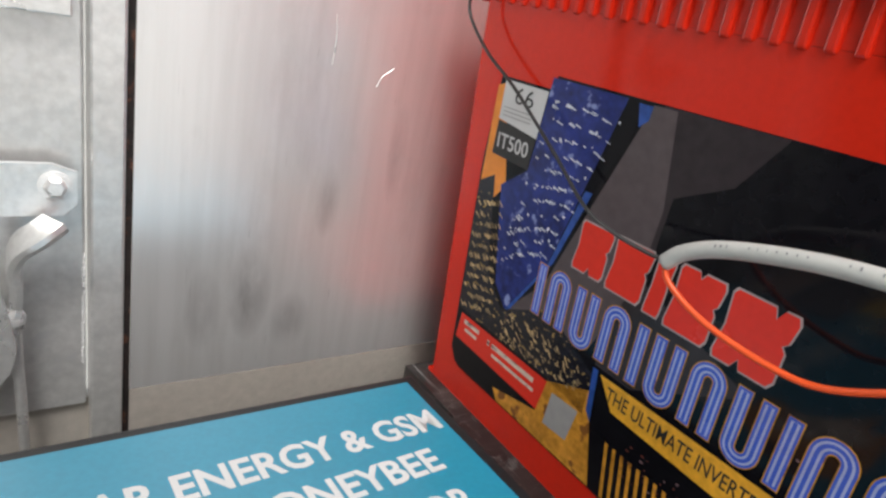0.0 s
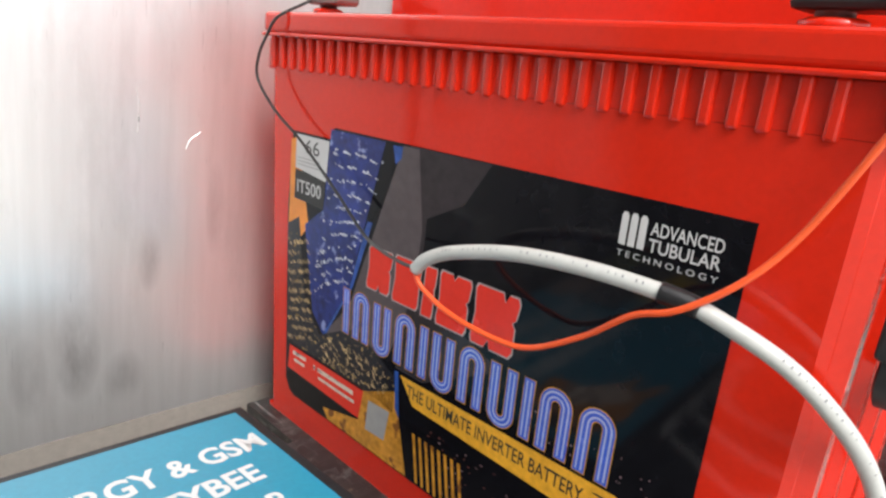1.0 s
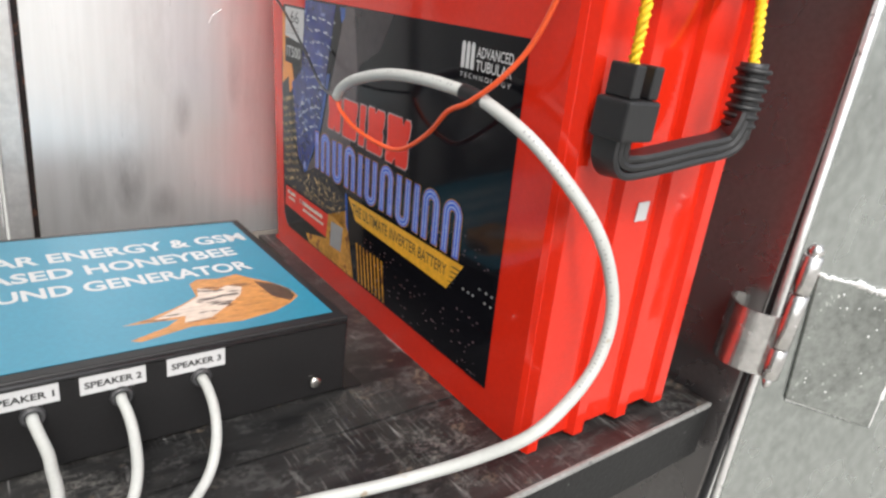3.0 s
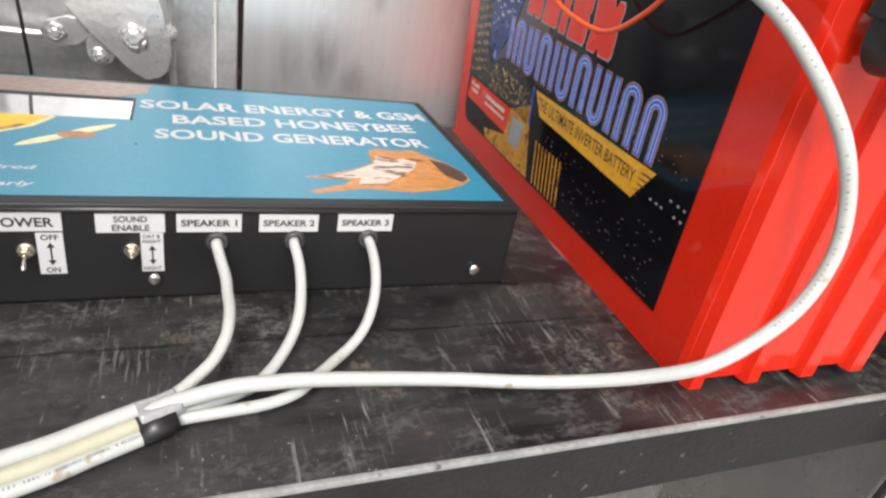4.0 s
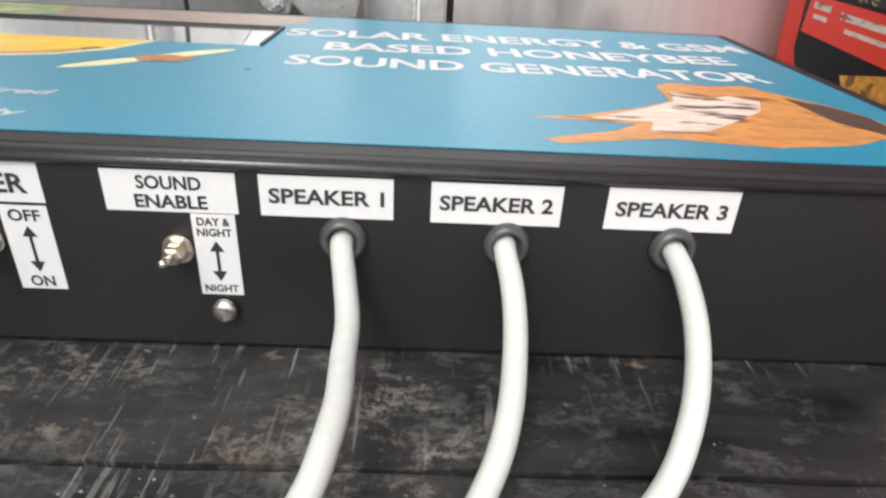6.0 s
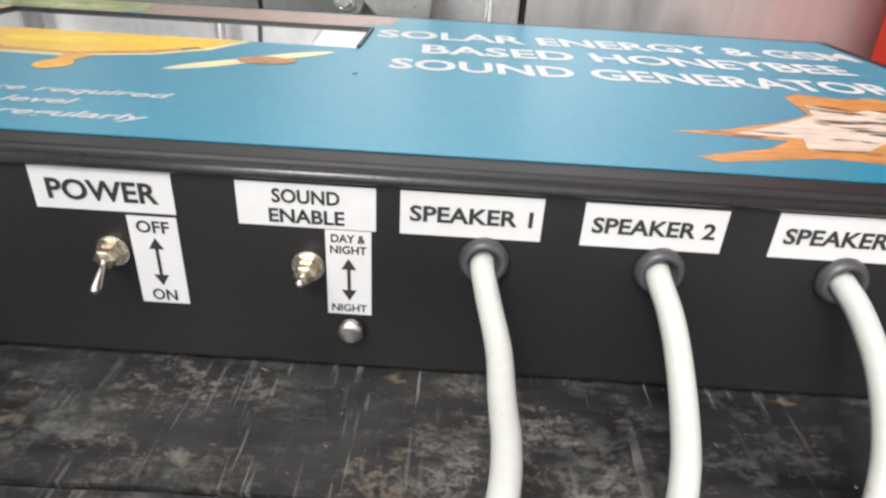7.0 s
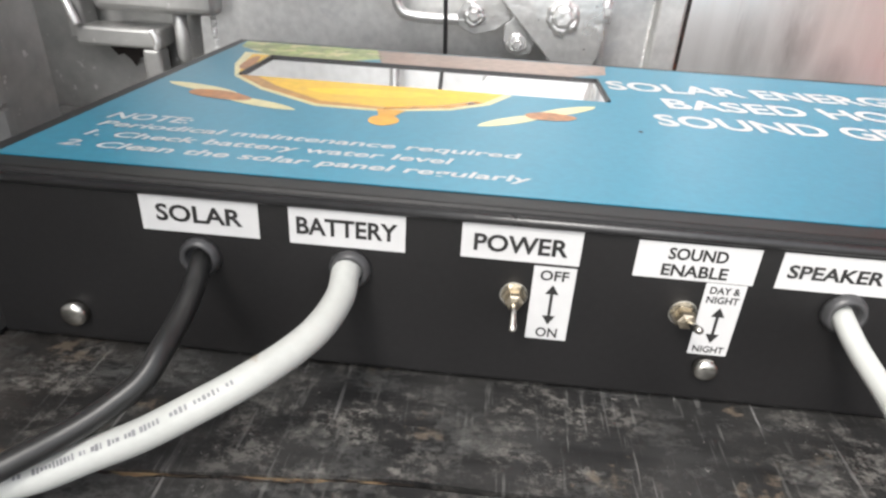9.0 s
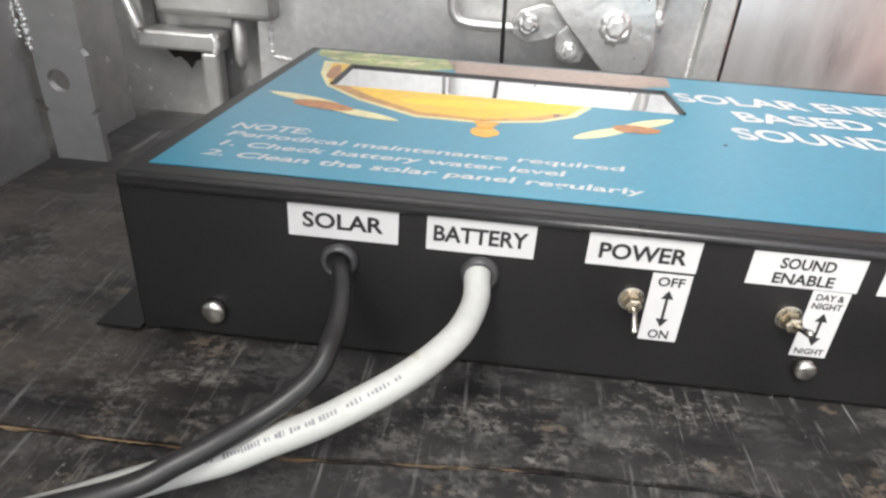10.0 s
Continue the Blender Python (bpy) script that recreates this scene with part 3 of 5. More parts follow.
weld_line((-0.6448, 0.1565, 0.068), (-0.6452, 0.1565, 0.12), 0.0022, 22, post)
weld_line((-0.648, 0.1545, 0.074), (-0.6485, 0.1545, 0.10), 0.0016, 27, post)
weld_line((-0.588, 0.3935, 0.075), (-0.586, 0.3935, 0.02), 0.0028, 24, door_1)
weld_line((-0.55, 0.3935, 0.012), (-0.585, 0.3935, 0.016), 0.0022, 25, door_1)
weld_line((-0.206, 0.3935, 0.02), (-0.205, 0.3935, 0.11), 0.0012, 26, door_1)

# ---- the black control box ----
LEAN_BACK = 1.9
BOX = pose(0, 0, 0, -LEAN_BACK, 0, 0)
BW, BD, BH = 0.506, 0.250, 0.0685
control_box = thing("control_box", "black metal control box with a teal printed top on the shelf", "control box", BOX)


def sink(y):
    return y * math.tan(radians(LEAN_BACK)) + 0.0004


def shell():
    """The folded case: its underside follows the shelf."""
    bm = box(-BW, -0.0035, 0.0, BD, 0.0, BH, 0.0018, 3)
    for v in bm.verts:
        if v.co.z < 0.01:
            v.co.z += sink(v.co.y) + 0.0013
    return bm


part("case", shell(), M_BLACKBOX, control_box, smooth=False)
part("base_plate", box(-BW + 0.003, -0.0065, 0.004, 0.05, 0.0017, 0.0032), M_BLACKBOX, control_box)
part("lid_fold", sweep([Vector((-BW + 0.002, -0.0004, BH - 0.0035)), Vector((-0.0055, -0.0004, BH - 0.0035))], 0.0018), M_LID, control_box, smooth=True)
part("base_flange", box(-0.524, -BW - 0.0002, -0.002, 0.05, 0.0016, 0.0028), M_BLACKBOX, control_box)
part("base_flange", box(-0.0033, 0.0125, -0.002, 0.05, 0.0016, 0.0028), M_BLACKBOX, control_box)

TOP = BH + 0.0004
WX0, WX1, WY0, WY1 = -0.466, -0.272, 0.146, 0.197


def sheet_with_window():
    bm = bmesh.new()
    xs, ys = [-0.498, WX0, WX1, -0.0125], [0.010, WY0, WY1, 0.242]
    for k in range(3):
        for j in range(3):
            if (k, j) != (1, 1):
                quad = box(xs[k], xs[k + 1], ys[j], ys[j + 1], TOP - 0.0003, TOP)
                me = bpy.data.meshes.new("q")
                quad.to_mesh(me)
                quad.free()
                bm.from_mesh(me)
                bpy.data.meshes.remove(me)
    bmesh.ops.remove_doubles(bm, verts=bm.verts[:], dist=1e-6)
    return bm


sheet = part("printed_sheet", sheet_with_window(), M_TEAL, control_box, "teal printed sheet with white lettering")
window = part("display_window", box(WX0 + 0.001, WX1 - 0.001, WY0 + 0.001, WY1 - 0.001, TOP - 0.0006, TOP - 0.0002), M_GLASS, control_box, "dark glossy display window")
for x0, x1, y0, y1 in ((WX0, WX1, WY1 - 0.0015, WY1), (WX0, WX0 + 0.0015, WY0, WY1), (WX1 - 0.0015, WX1, WY0, WY1)):
    part("window_rim", box(x0, x1, y0, y1, TOP - 0.0002, TOP + 0.0011), M_RUBBER, control_box)


def flat(points, z, thick=0.0):
    return prism(points, thick, "z", z)


def blob(cx, cy, rx, ry, turn=0.0, wob=0.12, n=26, seed=0):
    rnd = random.Random(seed)
    ph = [rnd.uniform(0, 6.28) for _ in range(3)]
    out = []
    for k in range(n):
        a = 2 * math.pi * k / n
        r = 1 + wob * (math.sin(2 * a + ph[0]) * 0.6 + math.sin(3 * a + ph[1]) * 0.5 + math.sin(5 * a + ph[2]) * 0.3)
        x, y = rx * r * math.cos(a), ry * r * math.sin(a)
        c, s = math.cos(turn), math.sin(turn)
        out.append((cx + x * c - y * s, cy + x * s + y * c))
    return out


def leaf_shape(x0, y0, x1, y1, w, n=9):
    """A slim pointed oval from one end to the other."""
    a, b = Vector((x0, y0)), Vector((x1, y1))
    d = (b - a)
    s = Vector((-d.y, d.x)).normalized() * w / 2
    up = [a + d * (k / n) + s * math.sin(math.pi * k / n) ** 0.6 for k in range(n + 1)]
    lo = [a + d * (k / n) - s * math.sin(math.pi * k / n) ** 0.6 for k in range(n - 1, 0, -1)]
    return [tuple(p) for p in up + lo]


Z1, Z2, Z3 = TOP + 0.00008, TOP + 0.00014, TOP + 0.0002
# honey bowl round the window
bowl_edge = [(-0.485, 0.205), (-0.478, 0.17), (-0.467, 0.142), (-0.445, 0.119), (-0.412, 0.097), (-0.381, 0.0965), (-0.351, 0.107), (-0.333, 0.122), (-0.322, 0.1445)]
part("bowl_rim_print", flat(bowl_edge[2:] + [(-0.325, 0.1458), (-0.465, 0.1458)], Z1), M_CREAM, sheet)
part("bowl_rim_print", flat(bowl_edge[:3] + [(-0.4665, 0.1458), (-0.4665, 0.205)], Z1), M_CREAM, sheet)
part("bowl_print", flat([(-0.466, 0.1455), (-0.445, 0.123), (-0.412, 0.101), (-0.381, 0.1), (-0.352, 0.1105), (-0.336, 0.1245), (-0.326, 0.1455)], Z2), M_HONEY, sheet)
part("bowl_print", flat([(-0.4785, 0.2), (-0.4742, 0.172), (-0.4665, 0.1462), (-0.4665, 0.2)], Z2), M_HONEY, sheet)
part("bowl_shade_print", flat([(-0.466, 0.1452), (-0.445, 0.1228), (-0.412, 0.1008), (-0.381, 0.0998), (-0.381, 0.1035), (-0.412, 0.1065), (-0.440, 0.128), (-0.456, 0.1452)], Z3), surface("honey_brown_print", (0.5, 0.25, 0.06), 0.35, 0, 0.3, 40, 200, 0.0), sheet)
part("bowl_shade_print", flat([(-0.381, 0.0998), (-0.352, 0.1103), (-0.336, 0.1243), (-0.3405, 0.1262), (-0.355, 0.1145), (-0.381, 0.1035)], Z3), M_AMBER, sheet)
part("honey_light_print", flat(blob(-0.392, 0.128, 0.03, 0.008, 0.1, 0.1, seed=8), Z3), surface("bright_yellow_print", (0.85, 0.6, 0.03), 0.35, 0, 0.1, 30, 200, 0.0), sheet)
part("bowl_handle_print", flat(blob(-0.4712, 0.176, 0.0035, 0.02, 0.12, 0.1, seed=3), Z3), M_BROWN, sheet)
part("drop_print", flat(blob(-0.378, 0.083, 0.0065, 0.008, 0, 0.05, seed=4), Z2), M_YELLOW, sheet)
part("drop_print", flat([(-0.384, 0.1), (-0.381, 0.088), (-0.375, 0.088), (-0.371, 0.1005)], Z2), M_YELLOW, sheet)
part("leaves_print", flat([(-0.497, 0.2405), (-0.494, 0.222), (-0.482, 0.212), (-0.468, 0.2005), (-0.42, 0.2005), (-0.40, 0.214), (-0.41, 0.2405)], Z1), M_GREEN, sheet)
part("wood_print", flat([(-0.41, 0.2405), (-0.40, 0.2005), (-0.29, 0.2005), (-0.265, 0.214), (-0.262, 0.2405)], Z1), surface("dusky_print", (0.3, 0.22, 0.18), 0.35, 0, 0.3, 20, 200, 0.0), sheet)
# winged insects, kept as plain shapes
for (wx0, wy0, wx1, wy1), (bx, by, bt, bl) in (((-0.492, 0.121, -0.418, 0.088), (-0.459, 0.1035, -0.2, 0.0135)), ((-0.338, 0.085, -0.281, 0.134), (-0.305, 0.109, 0.15, 0.0098))):
    mx, my = (wx0 + wx1) / 2, (wy0 + wy1) / 2
    part("wing_print", flat(leaf_shape(wx0, wy0, mx + 0.004, my + 0.003, 0.0095), Z1), M_CREAM, sheet)
    part("wing_print", flat(leaf_shape(mx - 0.004, my - 0.002, wx1, wy1, 0.0095), Z2), M_CREAM, sheet)
    part("body_print", flat(blob(bx, by, bl * 1.2, 0.0068, bt, 0.08, seed=9), Z3), M_BROWN, sheet)
# lying striped shape, kept plain
part("picture_print", flat([(-0.157, 0.045), (-0.138, 0.05), (-0.112, 0.064), (-0.098, 0.075), (-0.096, 0.1), (-0.088, 0.107), (-0.072, 0.103), (-0.055, 0.107), (-0.047, 0.095), (-0.034, 0.079),
                            (-0.026, 0.064), (-0.025, 0.047), (-0.036, 0.037), (-0.052, 0.028), (-0.08, 0.022), (-0.115, 0.027), (-0.15, 0.018), (-0.156, 0.022), (-0.13, 0.033), (-0.12, 0.042)], Z1), M_ORANGE, sheet)
part("picture_print", flat([(-0.135, 0.047), (-0.112, 0.062), (-0.097, 0.074), (-0.093, 0.089), (-0.08, 0.081), (-0.07, 0.087), (-0.06, 0.08), (-0.066, 0.066), (-0.08, 0.052), (-0.098, 0.036), (-0.118, 0.034), (-0.114, 0.045)], Z2), M_PALE, sheet)
part("picture_print", flat([(-0.047, 0.088), (-0.034, 0.077), (-0.0265, 0.063), (-0.0265, 0.049), (-0.034, 0.041), (-0.044, 0.055)], Z2), surface("dark_brown_print", (0.07, 0.04, 0.025), 0.35, 0, 0.3, 60, 200, 0.0), sheet)


part("speck", flat(blob(-0.2662, 0.0955, 0.0011, 0.0016, 0.0, 0.1, 10, seed=2), Z3), M_INK, sheet)


def words_on_top(words, x0, x1, y0, y1, weight=0.0, slant=0.0, turn=0.0):
    part("lettering", text_mesh(words, x1 - x0, y1 - y0, weight, slant), M_WHITE, sheet, m=pose(x0, y0, Z2, 0, 0, turn))


words_on_top("SOLAR ENERGY & GSM", -0.268, -0.0165, 0.176, 0.198, 0.027, turn=2.2)
words_on_top("BASED HONEYBEE", -0.243, -0.0378, 0.1425, 0.1635, 0.027, turn=2.2)
words_on_top("SOUND GENERATOR", -0.2547, -0.0368, 0.1085, 0.129, 0.027, turn=1.4)
for words, x0, x1, y in (("NOTE:", -0.4865, -0.452, 0.0565), ("Periodical maintenance required", -0.4845, -0.319, 0.0445), ("1. Check battery water level", -0.4825, -0.344, 0.0325), ("2. Clean the solar panel regularly", -0.4845, -0.316, 0.0205)):
    words_on_top(words, x0, x1, y, y + 0.0082, 0.021, 0.2)

# labels, sockets and switches on the front
FACE = -0.0003


def sticker(x0, x1, z0, z1, lines, height, weight=0.016, arrow=None):
    st = part("sticker", box(x0, x1, FACE, FACE + 0.0002, z0, z1), M_WHITE, control_box, "white sticker with black lettering")
    for words, w, z in lines:
        cx = (x0 + x1) / 2
        part("lettering", text_mesh(words, w, height, weight), M_INK, st, m=pose(cx - w / 2, FACE - 0.0002, z, 90))
    if arrow:
        cx, a0, a1 = (x0 + x1) / 2, *arrow
        part("arrow", prism([(cx, a0), (cx + 0.0022, a0 + 0.0036), (cx + 0.0005, a0 + 0.0036), (cx + 0.0005, a1 - 0.0036), (cx + 0.0022, a1 - 0.0036), (cx, a1),
                             (cx - 0.0022, a1 - 0.0036), (cx - 0.0005, a1 - 0.0036), (cx - 0.0005, a0 + 0.0036), (cx - 0.0022, a0 + 0.0036)], 0, "y", FACE - 0.0001), M_INK, st)
    return st


sticker(-0.4435, -0.404, 0.0505, 0.0645, [("SOLAR", 0.029, 0.0542)], 0.0062, 0.026)
sticker(-0.394, -0.356, 0.0502, 0.0638, [("BATTERY", 0.033, 0.0538)], 0.0062, 0.026)
sticker(-0.338, -0.300, 0.0508, 0.063, [("POWER", 0.030, 0.0536)], 0.0062, 0.026)
sticker(-0.283, -0.2455, 0.0495, 0.0622, [("SOUND", 0.0182, 0.0565), ("ENABLE", 0.0205, 0.0507)], 0.0042, 0.026)
sticker(-0.239, -0.2008, 0.0495, 0.0622, [("SPEAKER 1", 0.033, 0.0535)], 0.0048, 0.028)
sticker(-0.190, -0.152, 0.0493, 0.062, [("SPEAKER 2", 0.033, 0.0533)], 0.0048, 0.028)
sticker(-0.139, -0.1005, 0.0493, 0.0625, [("SPEAKER 3", 0.033, 0.0535)], 0.0048, 0.028)
sticker(-0.314, -0.3003, 0.0218, 0.0498, [("OFF", 0.0092, 0.0448), ("ON", 0.0072, 0.0228)], 0.0038, 0.02, (0.0278, 0.0433))
sticker(-0.2595, -0.2468, 0.0218, 0.0492, [("DAY &", 0.0095, 0.0455), ("NIGHT", 0.0102, 0.042), ("NIGHT", 0.0102, 0.0228)], 0.0026, 0.02, (0.0266, 0.0405))


def socket(x, z):
    part("grommet", spin([(0.0071, 0.0), (0.0070, -0.0012), (0.0061, -0.0032), (0.0049, -0.0036), (0.0043, -0.0022), (0.004, -0.0004)], 28, "y", (x, 0, z)), M_GROMMET, control_box, "black rubber grommet", smooth=True)


for x, z in ((-0.425, 0.042), (-0.374, 0.0425), (-0.2155, 0.0428), (-0.167, 0.043), (-0.117, 0.0435)):
    socket(x, z)


def toggle(x, z, tip):
    body = part("toggle_switch", spin([(0.0041, 0.0), (0.0041, -0.0026), (0.0030, -0.0027), (0.0030, -0.006), (0.0024, -0.0063), (0.001, -0.0066)], 6, "y", (x, 0, z)), M_BRASS, control_box, "nickel toggle switch")
    part("washer", spin([(0.0047, -0.0001), (0.0047, -0.0008), (0.0042, -0.0009)], 24, "y", (x, 0, z)), M_CHROME, body)
    way = Vector((tip[0], -0.0072, tip[1]))
    foot = Vector((x, -0.0055, z))
    part("lever", spin([(0.0009, 0.0), (0.0010, 0.004), (0.0014, 0.0085), (0.0012, 0.0098), (0.0004, 0.0102)], 12, "z"), M_CHROME, body, m=Matrix.Translation(foot) @ way.to_track_quat("Z", "Y").to_matrix().to_4x4(), smooth=True)


toggle(-0.3195, 0.0385, (0.0, -0.0055))
toggle(-0.2645, 0.0375, (0.0008, 0.0022))


def screw(x, z, r=0.0049):
    part("screw", spin([(r, 0.0), (r, -0.0024), (r * 0.9, -0.0034), (r * 0.6, -0.004), (r * 0.05, -0.0042)], 20, "y", (x, 0, z)), M_CHROME, control_box, "nickel machine screw", smooth=True)


screw(-0.4747, 0.0142)
screw(-0.2527, 0.0169, 0.0041)
screw(-0.0302, 0.0158)

# ---- the red battery ----
battery = thing("battery", "red plastic tubular inverter battery with a glossy black label", "battery")
Y0, Y1, ZL = -0.126, 0.334, 0.334


def side_x(z):
    return 0.0765 - 0.065 * z


def far_x(z):
    return 0.268 - 0.065 * z


def body():
    bm = bmesh.new()
    ring = {}
    for z in (0.004, ZL):
        a, b = side_x(z), far_x(z)
        c = 0.007
        pts = [(a, Y1 - c), (a, Y0 + c), (a + c * 0.3, Y0 + c * 0.3), (a + c, Y0), (b - c, Y0), (b - c * 0.3, Y0 + c * 0.3), (b, Y0 + c), (b, Y1 - c), (b - c, Y1), (a + c, Y1)]
        ring[z] = [bm.verts.new((x, y, z)) for x, y in pts]
    lo, hi = ring[0.004], ring[ZL]
    n = len(lo)
    for k in range(n):
        bm.faces.new((lo[k], lo[(k + 1) % n], hi[(k + 1) % n], hi[k]))
    bm.faces.new(lo[::-1])
    bm.faces.new(hi)
    bmesh.ops.recalc_face_normals(bm, faces=bm.faces[:])
    return bm


part("container", body(), M_RED, battery)


def end_rib(x0, x1, lean):
    """An upright ridge on the end wall, with a small foot."""
    bm = bmesh.new()
    d = 0.0055
    for z in (0.0, ZL):
        s = lean * z
        for x, y in ((x0 + s, Y0 + 0.002), (x0 + 0.0035 + s, Y0 - d), (x1 - 0.0035 + s, Y0 - d), (x1 + s, Y0 + 0.002)):
            bm.verts.new((x, y, z))
    v = bm.verts[:]
    for k in range(4):
        bm.faces.new((v[k], v[(k + 1) % 4], v[4 + (k + 1) % 4], v[4 + k]))
    bm.faces.new(v[:4][::-1])
    bm.faces.new(v[4:])
    bmesh.ops.recalc_face_normals(bm, faces=bm.faces[:])
    return bm


for x0, x1, lean in ((0.079, 0.097, -0.065), (0.1345, 0.153, -0.065), (0.1905, 0.211, -0.065), (0.2445, 0.265, -0.065)):
    part("end_rib", end_rib(x0, x1, lean), M_RED, battery)
def collar_end():
    """The rim across the end wall, rounded where it turns the corner."""
    x0, x1, y0, y1, r = 0.0470, 0.266, -0.1375, -0.1218, 0.012
    turn = [(x0 + r - r * math.cos(a), y0 + r - r * math.sin(a)) for a in [math.pi / 2 * k / 6 for k in range(7)]]
    return prism([(x0, y1)] + turn + [(x1, y0), (x1, y1)], 0.0222, "z", 0.3385, 0.0012)


part("foot", box(side_x(0), 0.268, Y0 + 0.006, Y1, 0.0, 0.0038), M_RED, battery)
part("collar", box(0.0468, 0.266, -0.1216, 0.340, 0.3575, 0.3607, 0.0013), M_RED, battery)
part("end_collar", collar_end(), M_RED, battery)
part("back_collar", box(0.056, 0.262, 0.3342, 0.340, 0.331, 0.3572, 0.002), M_RED, battery)


def rib(z0, z1):
    """A small rounded upright rib under the rim."""
    bm = box(-0.0052, 0.0, -0.0031, 0.0031, z0, z1, 0.0016, 2)
    for v in bm.verts:
        v.co.x -= 0.065 * (v.co.z - z0)
    return bm


rib_mesh = bpy.data.meshes.new("rib")
_bm = rib(0.0, 0.0262)
_bm.to_mesh(rib_mesh)
_bm.free()
RIBS = 33
for k in range(RIBS):
    y = -0.102 + k * (0.430 / (RIBS - 1))
    part("rib", rib_mesh, M_RED, battery, m=pose(side_x(0.332) + 0.0028, y, 0.3318))
part("upper_wall", prism([(Y0 + 0.004, 0.3342), (Y1, 0.3342), (Y1, 0.3574), (Y0 + 0.004, 0.3574)], 0.205, "x", 0.0555), M_RED, battery)
cover = part("cover", box(0.0475, 0.262, -0.134, 0.338, 0.3609, 0.3775, 0.0035, 3), M_RED, battery)
vent_block = part("vent_block", box(0.135, 0.213, -0.112, 0.262, 0.3777, 0.4015, 0.003, 3), M_RED, battery)
for k in range(6):
    y = -0.085 + k * 0.062
    lvl = part("level_plug", spin([(0.005, 0.4016), (0.005, 0.406), (0.0022, 0.407), (0.0022, 0.423), (0.0012, 0.424)], 14, "z", (0.17, y, 0)), M_GAUGE, battery, "clear float gauge", smooth=True)
    part("float", spin([(0.0025, 0.416), (0.0025, 0.4195)], 14, "z", (0.17, y, 0)), M_REDINK, lvl)


def terminal(y, dark):
    part("terminal_seat", spin([(0.014, 0.3777), (0.014, 0.381), (0.011, 0.3825)], 24, "z", (0.08, y, 0)), M_RED, battery, smooth=True)
    part("terminal", spin([(0.008, 0.3826), (0.0075, 0.396), (0.006, 0.397)], 20, "z", (0.08, y, 0)), M_LEAD, battery, "dull lead terminal post", smooth=True)
    skin = M_RUBBER if dark else M_LEAD
    c = part("clamp", box(0.066, 0.094, y - 0.026, y + 0.016, 0.3852, 0.3945, 0.003), skin, battery, "dark battery clamp" if dark else "dull lead battery clamp")
    part("clamp_boss", spin([(0.009, 0.3946), (0.0105, 0.399), (0.0105, 0.409), (0.007, 0.413), (0.003, 0.414)], 16, "z", (0.08, y - (0.016 if dark else -0.002), 0)), skin, c, smooth=True)
    part("bolt", merged(spin([(0.0055, -0.012), (0.0055, 0.012)], 6, "x", (0.08, y + (0.012 if dark else -0.018), 0.3985)), spin([(0.003, -0.018), (0.003, 0.018)], 10, "x", (0.08, y + (0.012 if dark else -0.018), 0.3985))), M_LEAD, c)


terminal(0.285, 0)
terminal(-0.085, 1)

def settle(ob):
    """The battery leans over and stands slightly askew: its far side is lifted, and its end wall turns outwards."""
    for v in ob.data.vertices:
        x, y, z = v.co
        across = (x - side_x(z)) * 0.845
        end = min(1.0, max(0.0, -y / 0.1))
        v.co = (side_x(z) + across, y - 0.07 * across * end, z + 0.065 * max(0.0, across))


for piece in battery.children_recursive:
    if piece.data.name != "rib":
        settle(piece)

# label on the long side, laid on the leaning wall
SIDE = Matrix.Translation((side_x(0), 0, 0)) @ Matrix.Rotation(math.atan(-0.065), 4, "Y") @ Matrix(((0, 0, -1, 0), (-1, 0, 0, 0), (0, 1, 0, 0), (0, 0, 0, 1)))


def on_side(points, lift=0.0):
    """An outline of (y, z) laid on the label's wall; lift: metres off it."""
    return prism([(-y, z) for y, z in points], 0, "z", lift)


def side_part(name, bm, material, parent, label=""):
    ob = part(name, bm, material, parent, label, m=SIDE)
    return ob


base = part("label", prism([(0.083, 0.031), (-0.29, 0.031), (-0.297, 0.034), (-0.3035, 0.045), (-0.303, 0.215), (-0.296, 0.2835), (-0.243, 0.2835), (-0.238, 0.293), (0.083, 0.293)], 0.0004, "z", 0.0002), M_LABEL, battery, "glossy printed label with city lights at night", m=SIDE)


def printed(name, points, material, level, label=""):
    return part(name, on_side(points, 0.0007 + 0.00009 * level), material, base, label)


printed("dusk_area", [(0.150, 0.2925), (0.075, 0.2925), (0.095, 0.262), (0.128, 0.245), (0.131, 0.19), (0.05, 0.16), (0.12, 0.12), (0.15, 0.12)], surface("dusk_print", (0.03, 0.024, 0.027), 0.18, 0, 0.2, 14, 120, 0.0, specular=0.3), 0)
printed("taupe_area", [(0.211, 0.150), (0.157, 0.2915), (0.1405, 0.2915), (0.132, 0.236), (0.1345, 0.20), (0.145, 0.16), (0.16, 0.125), (0.225, 0.115), (0.246, 0.112)], M_TAUPE, 0.5)
printed("amber_strip", [(0.2985, 0.276), (0.289, 0.279), (0.2705, 0.205), (0.3025, 0.17)], surface("orange_glow_print", (0.72, 0.24, 0.03), 0.15, 0, 0.2, 12, 60, 0.0), 0)
printed("tower", [(0.242, 0.2915), (0.176, 0.2915), (0.184, 0.262), (0.212, 0.165), (0.246, 0.112), (0.262, 0.128), (0.276, 0.205), (0.25, 0.224)], M_BLUE, 1)
printed("dark_wall", [(0.1755, 0.2915), (0.163, 0.2915), (0.168, 0.262), (0.188, 0.228), (0.193, 0.226), (0.1835, 0.262)], M_LABEL, 1)
printed("tower_edge", [(0.1925, 0.228), (0.186, 0.228), (0.206, 0.170), (0.242, 0.112), (0.2455, 0.1125), (0.2115, 0.165)], surface("bright_blue_print", (0.025, 0.075, 0.3), 0.2, 0, 0.4, 40, 120, 0), 1)
